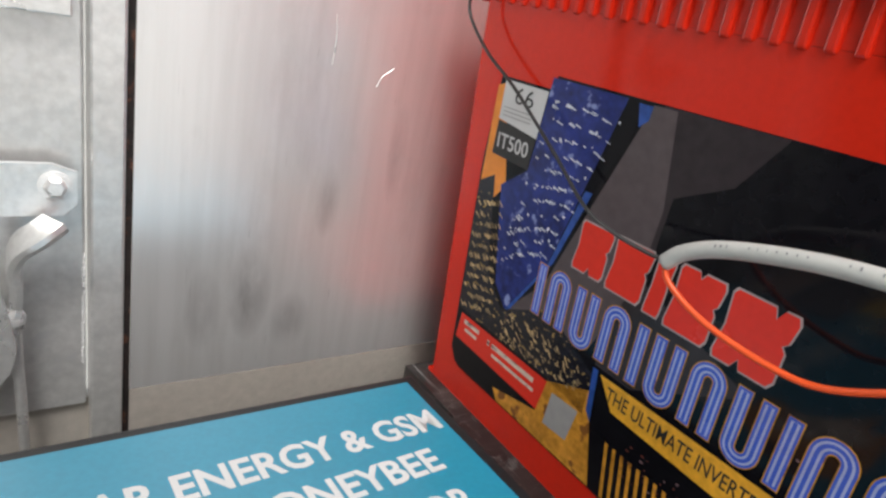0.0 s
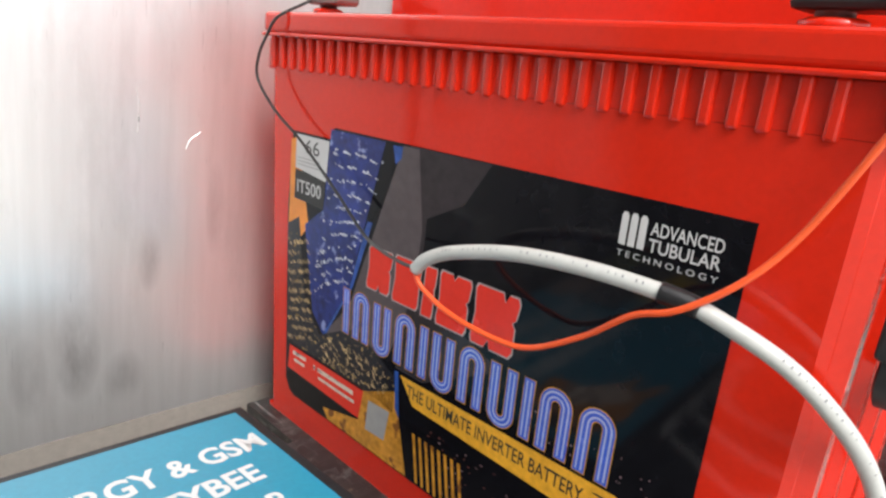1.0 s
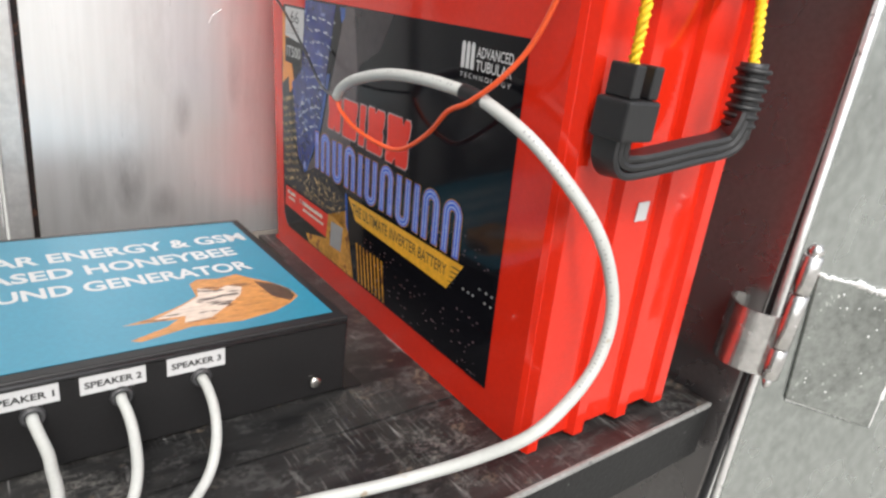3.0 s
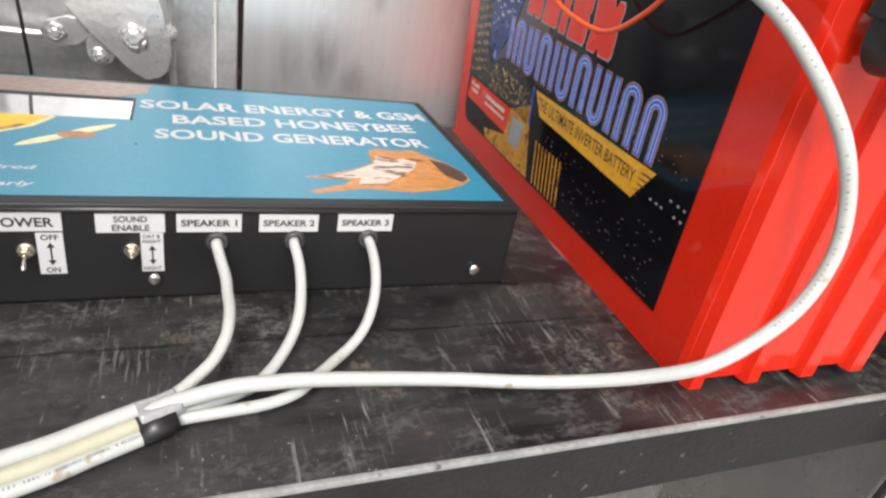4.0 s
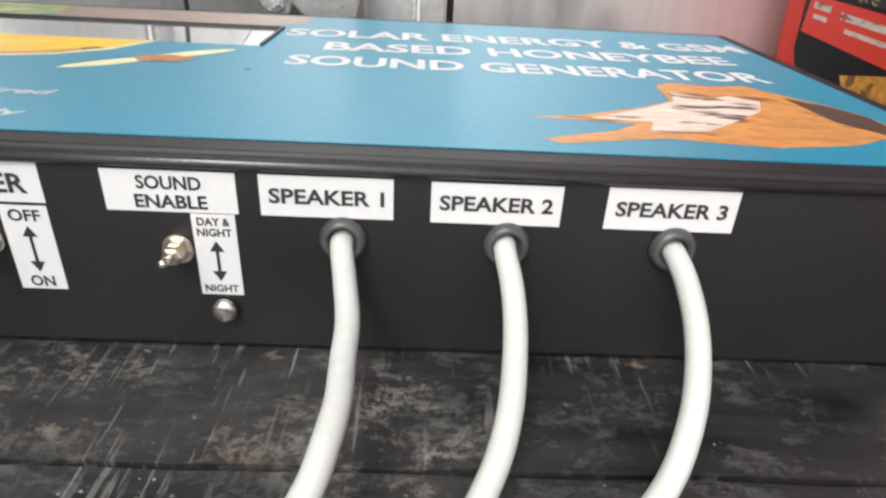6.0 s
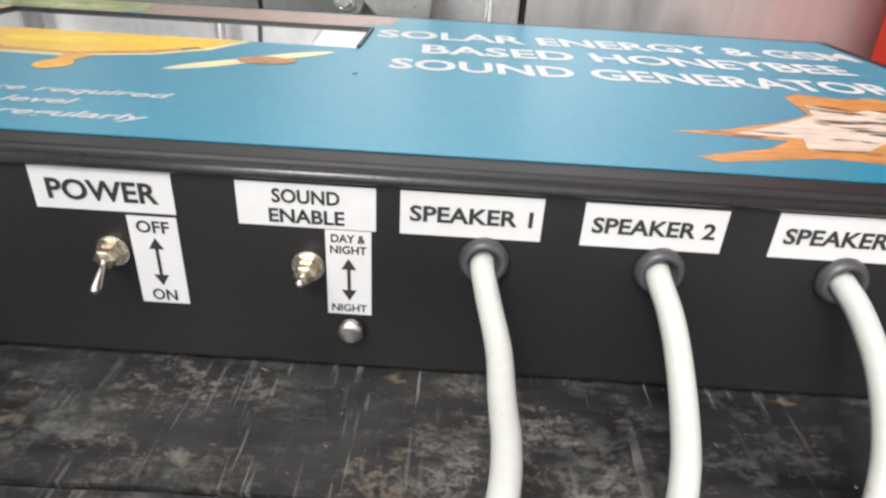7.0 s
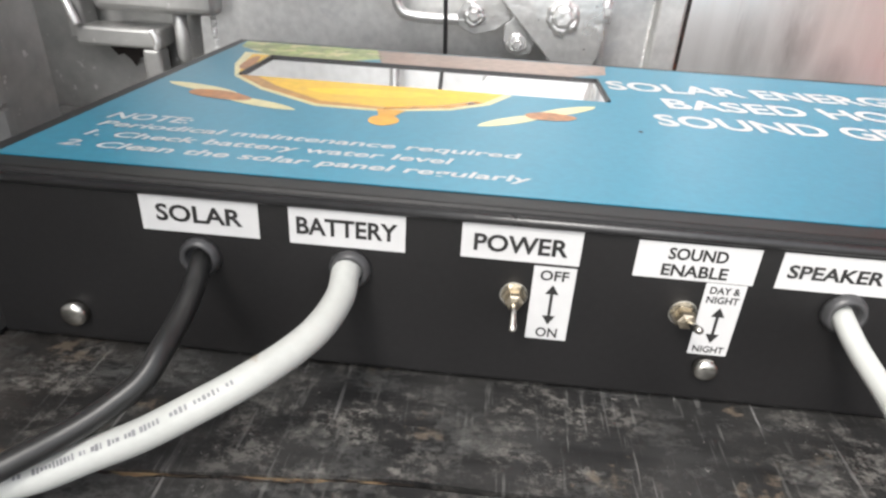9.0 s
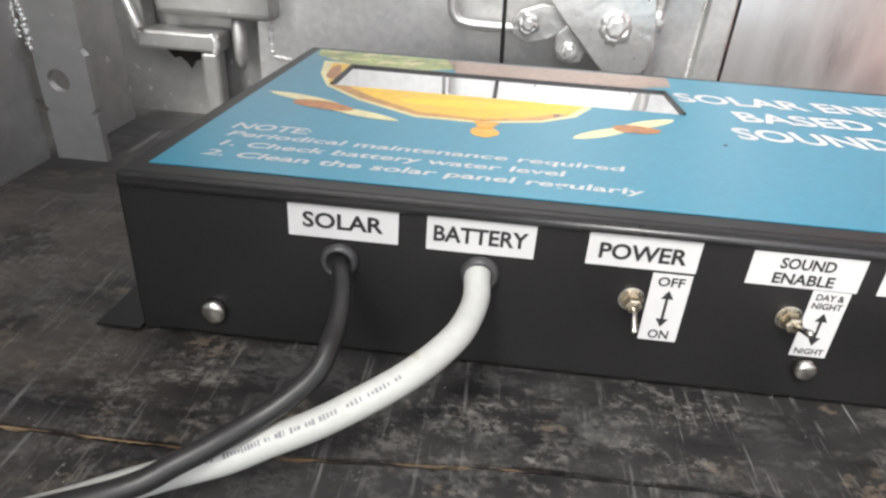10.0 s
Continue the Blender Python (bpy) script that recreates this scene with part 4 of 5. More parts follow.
printed("city", [(0.3025, 0.20), (0.285, 0.21), (0.273, 0.135), (0.25, 0.11), (0.2, 0.135), (0.15, 0.112), (0.15, 0.08), (0.19, 0.085), (0.3015, 0.086)], M_NIGHT, 1)
printed("amber_corner", [(0.190, 0.0815), (0.148, 0.1), (0.130, 0.032), (0.235, 0.032), (0.242, 0.041), (0.192, 0.053)], M_AMBER, 1)
printed("tower_edge", [(0.1675, 0.2905), (0.157, 0.2905), (0.158, 0.282), (0.164, 0.277)], bpy.data.materials["bright_blue_print"], 2)
printed("tower_edge", [(0.1505, 0.118), (0.146, 0.118), (0.142, 0.078), (0.1475, 0.085)], bpy.data.materials["bright_blue_print"], 2)
for k in range(8):
    y = 0.126 - k * 0.0068
    printed("column", [(y, 0.074), (y - 0.0028, 0.074), (y - 0.0098, 0.033), (y - 0.007, 0.033)], M_AMBER, 2)
printed("capacity_tag", [(0.2905, 0.2815), (0.244, 0.2815), (0.2475, 0.2475), (0.2915, 0.2525)], M_WHITE, 2)
printed("model_tag", [(0.2915, 0.2515), (0.248, 0.2475), (0.2502, 0.224), (0.293, 0.2255)], M_INK, 2)


def words_on_side(words, y0, z0, w, h, material, level, weight=0.0, slant=0.0, spacing=1.0):
    part("lettering", text_mesh(words, w, h, weight, slant, spacing), material, base, m=pose(-y0, z0, 0.0007 + 0.00009 * level))


words_on_side("66", 0.277, 0.2665, 0.020, 0.012, M_INK, 4, 0.0)
for k in range(3):
    printed("small_print", [(0.288, 0.2625 - 0.003 * k), (0.256, 0.2625 - 0.003 * k), (0.256, 0.2617 - 0.003 * k), (0.288, 0.2617 - 0.003 * k)], surface("grey_ink", (0.3, 0.3, 0.3), 0.5, 0, 0.1) if k == 0 else bpy.data.materials["grey_ink"], 4)
words_on_side("IT500", 0.2885, 0.2315, 0.035, 0.0115, M_WHITE, 4, 0.012)
# brand marks, kept as plain slabs and bands
RED_SLABS = ((0.187, 0.160, 0), (0.1565, 0.1285, 1), (0.1245, 0.1135, 2), (0.1095, 0.081, 3), (0.0765, 0.0405, 4))
for a, b, k in RED_SLABS:
    up, low = 0.2095 + 0.001 * k, 0.1755 - 0.0009 * k
    w, h = a - b, up - low
    notch = ([], [], [], [(0.4, 1.0), (0.46, 0.9), (0.54, 1.0)], [(0.62, 1.0), (0.68, 0.86), (0.76, 1.0)])[k]
    under = ([(0.62, 0.0), (0.55, 0.14), (0.46, 0.0)], [], [], [], [(0.5, 0.0), (0.44, 0.14), (0.36, 0.0)])[k]
    shape = [(0.0, 0.93), (0.05, 1.0)] + notch + [(0.95, 1.0), (1.0, 0.9), (0.97, 0.64), (0.9, 0.58), (0.97, 0.5), (1.0, 0.1), (0.93, 0.0)] + under + [(0.06, 0.0), (0.02, 0.1), (0.06, 0.5)]
    for o, ink, level in ((0.0011, M_PALEINK, 3), (0.0, M_REDINK, 4)):
        printed("red_mark", [(a - u * w + (0.5 - u) * 2 * o + 0.003 * (1 - v), low + v * h + (v - 0.5) * 2 * o) for u, v in shape], ink, level)


def ribbon(points, wide):
    """A band of even width along a line of (y, z) points, as outline strips."""
    P = [Vector(p) for p in points]
    left, right = [], []
    for i, p in enumerate(P):
        d = (P[min(i + 1, len(P) - 1)] - P[max(i - 1, 0)]).normalized()
        n = Vector((-d.y, d.x)) * wide / 2
        left.append(p + n)
        right.append(p - n)
    return left, right


def band(points, wide, material, level):
    grow = max(0.0, wide - 0.0045) / 2
    ends = [Vector(points[0]), *[Vector(p) for p in points[1:-1]], Vector(points[-1])]
    ends[0] = ends[0] + (ends[0] - ends[1]).normalized() * grow
    ends[-1] = ends[-1] + (ends[-1] - ends[-2]).normalized() * grow
    left, right = ribbon(ends, wide)
    bm = bmesh.new()
    z = 0.0007 + 0.00009 * level
    a = [bm.verts.new((-p.x, p.y, z)) for p in left]
    b = [bm.verts.new((-p.x, p.y, z)) for p in right]
    for i in range(len(a) - 1):
        bm.faces.new((a[i], a[i + 1], b[i + 1], b[i]))
    part("blue_mark", bm, material, base)


def bent(y, w, up, low, kind):
    """Centre line of one band: upright, arch or cup."""
    if kind == "bar":
        return [(y, up), (y, (up + low) / 2), (y, low)]
    r = w / 2
    turn = [(y - r + r * math.cos(math.pi * k / 10), math.sin(math.pi * k / 10) * r) for k in range(11)]
    if kind == "arch":
        return [(y, low), (y, (up + low) / 2)] + [(a, up - r + b) for a, b in turn] + [(y - w, (up + low) / 2), (y - w, low)]
    return [(y, up), (y, (up + low) / 2)] + [(a, low + r - b) for a, b in turn] + [(y - w, (up + low) / 2), (y - w, up)]


BANDS = (("bar", 0.0), ("arch", 0.012), ("cup", 0.0125), ("arch", 0.0135), ("bar", 0.0), ("cup", 0.0135), ("arch", 0.014), ("cup", 0.014), ("bar", 0.0), ("arch", 0.015), ("arch", 0.0155))
y = 0.2135
for k, (kind, w) in enumerate(BANDS):
    up, low = 0.1635, 0.1275 - 0.0004 * k
    line_of = bent(y, w, up, low, kind)
    for wide, ink, level in ((0.0092, M_AMBER, 3), (0.0078, M_BLUEINK, 4), (0.0048, M_PALEBLUE, 5), (0.0021, M_BLUEINK, 6)):
        band(line_of, wide, ink, level)
    y -= w + (0.0132 if kind == "bar" else 0.0136)
printed("banner", [(0.1435, 0.1165), (-0.043, 0.1195), (-0.024, 0.092), (0.128, 0.0965)], M_YELLOW, 3)
for k in range(5):
    z = 0.1145 - 0.0045 * k
    printed("banner_stripe", [(-0.0305, z), (-0.0395 + 0.0022 * k, z), (-0.0395 + 0.0022 * k, z - 0.0014), (-0.0265 + 0.001 * k, z - 0.0014)], M_INK, 4)
words_on_side("THE ULTIMATE INVERTER BATTERY", 0.135, 0.102, 0.157, 0.0105, M_INK, 4, 0.01)
red_tag = printed("service_tag", [(0.2965, 0.0825), (0.1865, 0.0825), (0.1915, 0.0545), (0.3, 0.0575)], M_REDINK, 3)
for y0, y1, z, h in ((0.291, 0.27, 0.0745, 0.004), (0.289, 0.272, 0.068, 0.003), (0.252, 0.2, 0.0725, 0.0042), (0.25, 0.198, 0.0655, 0.0028), (0.258, 0.255, 0.0725, 0.0045)):
    printed("small_print", [(y0, z + h), (y1, z + h), (y1, z), (y0, z)], M_PALE, 4)
printed("pale_square", [(0.1795, 0.0775), (0.1535, 0.079), (0.158, 0.0505), (0.182, 0.049)], bpy.data.materials["grey_ink"], 3)
for k in range(3):
    y = -0.0165 - k * 0.0053
    printed("tube_mark", [(y, 0.266), (y, 0.282), (y - 0.001, 0.284), (y - 0.003, 0.284), (y - 0.004, 0.282), (y - 0.004, 0.266)], M_WHITE, 3)
words_on_side("ADVANCED", -0.0335, 0.2748, 0.0375, 0.0072, M_WHITE, 4, 0.01)
words_on_side("TUBULAR", -0.0335, 0.2660, 0.0375, 0.0072, M_WHITE, 4, 0.01)
words_on_side("TECHNOLOGY", -0.0165, 0.2598, 0.0545, 0.0034, M_WHITE, 4, 0.0, 0.0, 1.5)
rnd = random.Random(5)
for k in range(12):
    y, z = -0.043 - 0.0066 * (k % 6) - rnd.uniform(0, 0.0015), 0.1105 - 0.0085 * (k // 6)
    if rnd.random() < 0.7:
        printed("lit_window", [(y, z), (y - 0.0024, z), (y - 0.0024, z - 0.0017), (y, z - 0.0017)], bpy.data.materials["grey_ink"], 2)
# lights of the printed city
def dashes(name, corners, n, wide, tall, material, level, seed, slope=0.0, lean=0.0):
    """Many small printed dashes spread over a four-cornered patch."""
    rnd = random.Random(seed)
    bm = bmesh.new()
    (y00, z00), (y10, z10), (y11, z11), (y01, z01) = corners
    for k in range(n):
        u, v = rnd.random(), (int(rnd.random() * 11) + rnd.uniform(0, 0.12)) / 11
        y = (1 - u) * (1 - v) * y00 + u * (1 - v) * y10 + u * v * y11 + (1 - u) * v * y01
        z = (1 - u) * (1 - v) * z00 + u * (1 - v) * z10 + u * v * z11 + (1 - u) * v * z01 + slope * (u - 0.5) ** 2
        w, h = wide * rnd.uniform(0.4, 1.2), tall * rnd.uniform(0.6, 1.2)
        bm.faces.new([bm.verts.new((-a, b, 0.0007 + 0.00009 * level)) for a, b in ((y + w, z - h + lean * w), (y - w, z - h * 0.8 - lean * w), (y - w, z + h * 0.8 - lean * w), (y + w, z + h + lean * w))])
    return tagged(part(name, bm, material, base), kind="stuff")


M_LIGHTS = surface("pale_light_print", (0.62, 0.66, 0.75), 0.3, 0.0, 0.3, 200, 500, 0.0)
M_WARMLIGHTS = surface("warm_light_print", (0.6, 0.42, 0.2), 0.3, 0.0, 0.4, 200, 500, 0.0)
dashes("tower_light", [(0.262, 0.15), (0.212, 0.175), (0.174, 0.286), (0.236, 0.289)], 110, 0.0026, 0.0005, M_LIGHTS, 2, 11, -0.02, 0.25)
dashes("tower_light", [(0.262, 0.15), (0.212, 0.175), (0.174, 0.286), (0.236, 0.289)], 46, 0.0009, 0.0009, M_LIGHTS, 2, 17, 0.0, 0.2)
dashes("city_light", [(0.299, 0.09), (0.262, 0.10), (0.270, 0.20), (0.300, 0.19)], 190, 0.0021, 0.0005, M_WARMLIGHTS, 2, 12, 0.0, 0.75)
dashes("city_light", [(0.252, 0.086), (0.155, 0.088), (0.158, 0.115), (0.246, 0.115)], 120, 0.0016, 0.0006, M_WARMLIGHTS, 2, 13, 0.0, 0.7)
dashes("city_light", [(0.105, 0.045), (0.02, 0.045), (0.03, 0.088), (0.12, 0.088)], 40, 0.001, 0.0005, surface("dim_red_print", (0.12, 0.03, 0.02), 0.3, 0, 0.3), 2, 14)
dashes("city_light", [(0.10, 0.035), (-0.07, 0.035), (-0.075, 0.085), (0.10, 0.09)], 70, 0.0012, 0.0006, surface("dim_rose_print", (0.16, 0.10, 0.11), 0.3, 0, 0.4), 2, 15)
dashes("city_light", [(0.02, 0.125), (-0.075, 0.125), (-0.075, 0.145), (0.02, 0.15)], 26, 0.0008, 0.0007, bpy.data.materials["dim_rose_print"], 2, 16)
settle(part("paper_tag", box(0.1545, 0.1675, Y0 - 0.0012, Y0 - 0.0004, 0.1765, 0.1905), M_WHITE, battery, "small white paper tag"))

# rope handle on the end wall
handle = thing("rope_handle", "black plastic carrying handle on yellow rope", "handle")


def rope(ctrl):
    pts = curve_points(ctrl, 14)
    n = len(pts)
    section = [((0.0032 + 0.0007 * math.cos(3 * a)) * math.cos(a), (0.0032 + 0.0007 * math.cos(3 * a)) * math.sin(a)) for a in [2 * math.pi * k / 18 for k in range(18)]]
    bm = sweep(pts, section)
    bm.verts.ensure_lookup_table()
    run = 0.0
    for i in range(n):
        if i:
            run += (pts[i] - pts[i - 1]).length
        way = (pts[min(i + 1, n - 1)] - pts[max(i - 1, 0)]).normalized()
        q = Matrix.Rotation(run * 420, 3, way)
        for k in range(18):
            v = bm.verts[i * 18 + k]
            v.co = pts[i] + q @ (v.co - pts[i])
    return bm


part("rope", rope([(0.073, -0.125, 0.3625), (0.0715, -0.1395, 0.3655), (0.073, -0.1475, 0.352), (0.0745, -0.149, 0.32), (0.0745, -0.150, 0.275)]), M_ROPE, handle, smooth=True)
part("rope", rope([(0.166, -0.125, 0.3645), (0.172, -0.141, 0.3685), (0.1785, -0.1515, 0.350), (0.1775, -0.159, 0.32), (0.1735, -0.166, 0.293)]), M_ROPE, handle, smooth=True)
part("rope", rope([(0.093, -0.130, 0.345), (0.096, -0.1425, 0.3405), (0.11, -0.1455, 0.335), (0.128, -0.146, 0.3335), (0.147, -0.1455, 0.3355), (0.161, -0.1425, 0.341), (0.165, -0.130, 0.346)]), M_ROPE, handle, smooth=True)
grip_blk = part("clip_block", box(0.0625, 0.0915, -0.163, -0.138, 0.246, 0.2695, 0.002), M_RUBBER, handle)
for x in (0.0655, 0.0825):
    part("clip_prong", box(x, x + 0.0085, -0.160, -0.141, 0.2697, 0.2885, 0.0012), M_RUBBER, handle)
strap_ctrl = [(0.0665, -0.150, 0.2468), (0.068, -0.150, 0.234), (0.078, -0.151, 0.2245), (0.1, -0.154, 0.2262), (0.135, -0.160, 0.2335), (0.160, -0.165, 0.239), (0.1705, -0.1675, 0.2455), (0.1735, -0.168, 0.256)]
for k in range(3):
    o = 0.0052 * k
    pts = curve_points([(x + (o * 0.9 if i < 3 else (-o * 0.6 if i > 5 else 0)), y, z + (o if i > 1 else o * 0.2)) for i, (x, y, z) in enumerate(strap_ctrl)])
    part("strap", sweep(pts, [(-0.0022, -0.0085), (-0.0022, 0.0085), (0, 0.0095), (0.0022, 0.0085), (0.0022, -0.0085), (0, -0.0095)]), M_RUBBER, handle)
grip = part("ribbed_grip", sweep(curve_points([(0.1725, -0.168, 0.250), (0.1732, -0.1675, 0.27), (0.1728, -0.1665, 0.297)]), 0.0088), M_RUBBER, handle, smooth=True)
for k in range(7):
    z = 0.257 + 0.0056 * k
    part("grip_ring", spin([(0.0088, z), (0.0108, z + 0.0008), (0.0108, z + 0.0026), (0.0088, z + 0.0034)], 18, "z", (0.173, -0.1672, 0)), M_RUBBER, grip, smooth=True)

# ---- cables and wires ----
R = 0.0034


def line(name, label, ctrl, r, material, category="cable", group=""):
    return tagged(part(name, cable(ctrl, r), material, smooth=True), label, category, group)


G = "speaker cables from the control box"
SPEAKER = "white round speaker cable from the control box front"
line("speaker_cable", SPEAKER, [(-0.2155, 0.004, 0.0428), (-0.2158, -0.001, 0.0415), (-0.2140, -0.010, 0.037), (-0.2114, -0.025, 0.0326), (-0.2110, -0.039, 0.0302), (-0.2105, -0.052, 0.0292), (-0.2115, -0.0635, 0.0283), (-0.2140, -0.0743, 0.0252), (-0.2206, -0.0852, 0.0195), (-0.2303, -0.0945, 0.0158), (-0.2406, -0.1035, 0.0140), (-0.2535, -0.109, 0.0130)], R, M_CABLE, group=G)
line("speaker_cable", SPEAKER, [(-0.167, 0.004, 0.043), (-0.1676, -0.002, 0.0422), (-0.1662, -0.013, 0.0375), (-0.1658, -0.024, 0.0315), (-0.1672, -0.0385, 0.0255), (-0.1695, -0.050, 0.0212), (-0.1735, -0.0607, 0.0165), (-0.1807, -0.0727, 0.0112), (-0.1902, -0.0845, 0.0070), (-0.2012, -0.0932, 0.0042), (-0.222, -0.1015, 0.0038), (-0.2535, -0.112, 0.007)], R, M_CABLE, group=G)
line("speaker_cable", SPEAKER, [(-0.117, 0.004, 0.0435), (-0.1164, -0.001, 0.0425), (-0.1156, -0.010, 0.0395), (-0.1158, -0.022, 0.034), (-0.1178, -0.034, 0.0275), (-0.1215, -0.045, 0.0205), (-0.128, -0.056, 0.0125), (-0.1375, -0.0655, 0.0065), (-0.153, -0.0785, 0.0038), (-0.164, -0.0885, 0.0037), (-0.1771, -0.1005, 0.0037), (-0.1943, -0.1065, 0.0037), (-0.2132, -0.109, 0.0042), (-0.239, -0.1115, 0.0045), (-0.2535, -0.116, 0.0048)], R, M_CABLE, group=G)
# three cables run on from the taped joint
TRUNK = []
for k, (dy, z, skin) in enumerate(((0.0, 0.0130, M_CABLE), (-0.0062, 0.0088, M_CREAMPVC), (-0.0116, 0.0043, M_CABLE))):
    TRUNK.append([(-0.2525, -0.1085 + dy, z), (-0.2745, -0.118 + dy, z), (-0.2944, -0.1268 + dy, z), (-0.3311, -0.139 + dy * 0.9, z), (-0.375, -0.1465 + dy * 0.7, 0.0042 + 0.0068 * (k == 1)), (-0.43, -0.143 + dy * 0.7, 0.004), (-0.52, -0.138 + dy, 0.004)])
    line("trunk_cable", "yellowed white round cable running off the taped joint" if k == 1 else "white round cable running off the taped joint", TRUNK[k], 0.004, skin, group="cables taped into one bundle")
wrap = thing("tape_wrap", "shiny grey and black tape round the cable bundle", "tape")
oval = [2 * math.pi * k / 20 for k in range(20)]
part("black_tape", sweep([Vector((-0.2405, -0.1112, 0.0066)), Vector((-0.2565, -0.1182, 0.0066))], [(0.0092 * math.cos(a), 0.0064 * math.sin(a)) for a in oval]), M_TAPE, wrap, smooth=True)
part("clear_tape", sweep(curve_points([(-0.2385, -0.1048, 0.0112), (-0.2475, -0.1088, 0.0106), (-0.2572, -0.1128, 0.0112)]), [(0.0082 * math.cos(a), (0.0064 + 0.0007 * math.cos(5 * a)) * math.sin(a)) for a in oval]), M_CLEAR, wrap, smooth=True)

LONG = [(-0.2535, -0.1125, 0.0125), (-0.2387, -0.1075, 0.0135), (-0.213, -0.1035, 0.0158), (-0.1925, -0.1025, 0.0155), (-0.1721, -0.102, 0.0145), (-0.1286, -0.1028, 0.0105), (-0.0832, -0.106, 0.0072), (-0.038, -0.1135, 0.0062), (-0.008, -0.124, 0.0125),
        (0.02, -0.143, 0.030), (0.045, -0.161, 0.052), (0.07, -0.166, 0.075), (0.088, -0.1665, 0.1), (0.0945, -0.164, 0.131), (0.089, -0.158, 0.162), (0.074, -0.150, 0.191), (0.055, -0.135, 0.217), (0.0415, -0.111, 0.238), (0.035, -0.074, 0.2515), (0.0315, -0.053, 0.2545), (0.026, -0.016, 0.2555), (0.023, 0.025, 0.2515), (0.022, 0.066, 0.241), (0.0218, 0.087, 0.231), (0.0222, 0.0965, 0.2215)]
line("battery_cable", "white round two-core cable looping up to the battery", LONG, 0.0043, M_CABLE)
tagged(part("tape_band", cable([(0.0318, -0.0555, 0.2543), (0.0332, -0.064, 0.2533), (0.035, -0.074, 0.2515)], 0.0052), M_TAPE, smooth=True), "black insulating tape round the white cable", "tape")
line("orange_wire", "orange insulated wire rising to the battery terminal", [(0.0225, 0.0965, 0.2235), (0.0235, 0.092, 0.2125), (0.027, 0.07, 0.2015), (0.032, 0.038, 0.196), (0.035, 0.012, 0.1985), (0.034, -0.02, 0.218), (0.030, -0.045, 0.239), (0.029, -0.066, 0.249), (0.034, -0.088, 0.268), (0.04, -0.104, 0.292), (0.0405, -0.121, 0.33), (0.041, -0.130, 0.355), (0.046, -0.128, 0.376), (0.062, -0.109, 0.3945), (0.072, -0.098, 0.396)], 0.0017, M_ORANGEWIRE, "wire")
line("black_wire", "thin black insulated wire across the battery label", [(0.0225, 0.0965, 0.2225), (0.026, 0.112, 0.2205), (0.036, 0.145, 0.219), (0.043, 0.175, 0.2235), (0.045, 0.212, 0.2455), (0.045, 0.265, 0.2775), (0.0425, 0.302, 0.2975), (0.04, 0.328, 0.321), (0.039, 0.327, 0.340), (0.0405, 0.318, 0.358), (0.043, 0.308, 0.372), (0.058, 0.298, 0.384), (0.068, 0.292, 0.3905)], 0.0012, M_BLACKPVC, "wire")
line("solar_cable", "black round cable from the control box front", [(-0.4250, 0.0040, 0.0420), (-0.4240, -0.0021, 0.0413), (-0.4200, -0.0160, 0.0410), (-0.4178, -0.0300, 0.0398), (-0.4178, -0.0420, 0.0375), (-0.4200, -0.0497, 0.0330), (-0.4266, -0.0569, 0.0285), (-0.4348, -0.0633, 0.0245), (-0.4436, -0.0708, 0.0218), (-0.4525, -0.0770, 0.0190), (-0.4640, -0.0840, 0.0155), (-0.4950, -0.0930, 0.0085), (-0.5250, -0.1040, 0.0045), (-0.5520, -0.1120, 0.0036)], 0.0034, M_BLACKPVC)
POWER = [(-0.3740, 0.0040, 0.0425), (-0.3748, -0.0025, 0.0426), (-0.3746, -0.0118, 0.0395), (-0.3778, -0.0250, 0.0371), (-0.3841, -0.0360, 0.0350), (-0.3932, -0.0468, 0.0328), (-0.4050, -0.0545, 0.0282), (-0.4180, -0.0590, 0.0215), (-0.4310, -0.0632, 0.0165), (-0.4427, -0.0678, 0.0125), (-0.4584, -0.0725, 0.0088), (-0.4731, -0.0785, 0.0062), (-0.4881, -0.0865, 0.0050), (-0.5300, -0.1080, 0.0049)]
line("power_cable", "white round cable with faint print from the control box", POWER, 0.0047, M_CABLE)
line("hanging_wire", "thin black wire hanging in front of the rear door", [(-0.382, 0.33, 0.62), (-0.380, 0.33, 0.3), (-0.3765, 0.33, 0.14), (-0.374, 0.33, 0.09), (-0.372, 0.33, 0.04), (-0.371, 0.325, 0.002)], 0.0017, M_BLACKPVC, "wire")


def cable_print(ctrl, r, t0, t1, n, turn, seed):
    """Small worn dashes of unreadable print along a cable."""
    pts = curve_points(ctrl, 24)
    rnd = random.Random(seed)
    bm = bmesh.new()
    for k in range(n):
        if rnd.random() < 0.22:
            continue
        f = (t0 + (t1 - t0) * k / n) * (len(pts) - 2)
        i = int(f)
        p = pts[i].lerp(pts[i + 1], f - i)
        way = (pts[i + 1] - pts[i]).normalized()
        out = (Vector(turn) - way * way.dot(Vector(turn))).normalized()
        side = way.cross(out)
        w, h = 0.00038 * rnd.uniform(0.5, 1.3), 0.00085 * rnd.uniform(0.6, 1.1)
        q = [p + out * (r + 0.00012) + way * a * w + side * b * h for a, b in ((-1, -1), (1, -1), (1, 1), (-1, 1))]
        bm.faces.new([bm.verts.new(v) for v in q])
    return bm


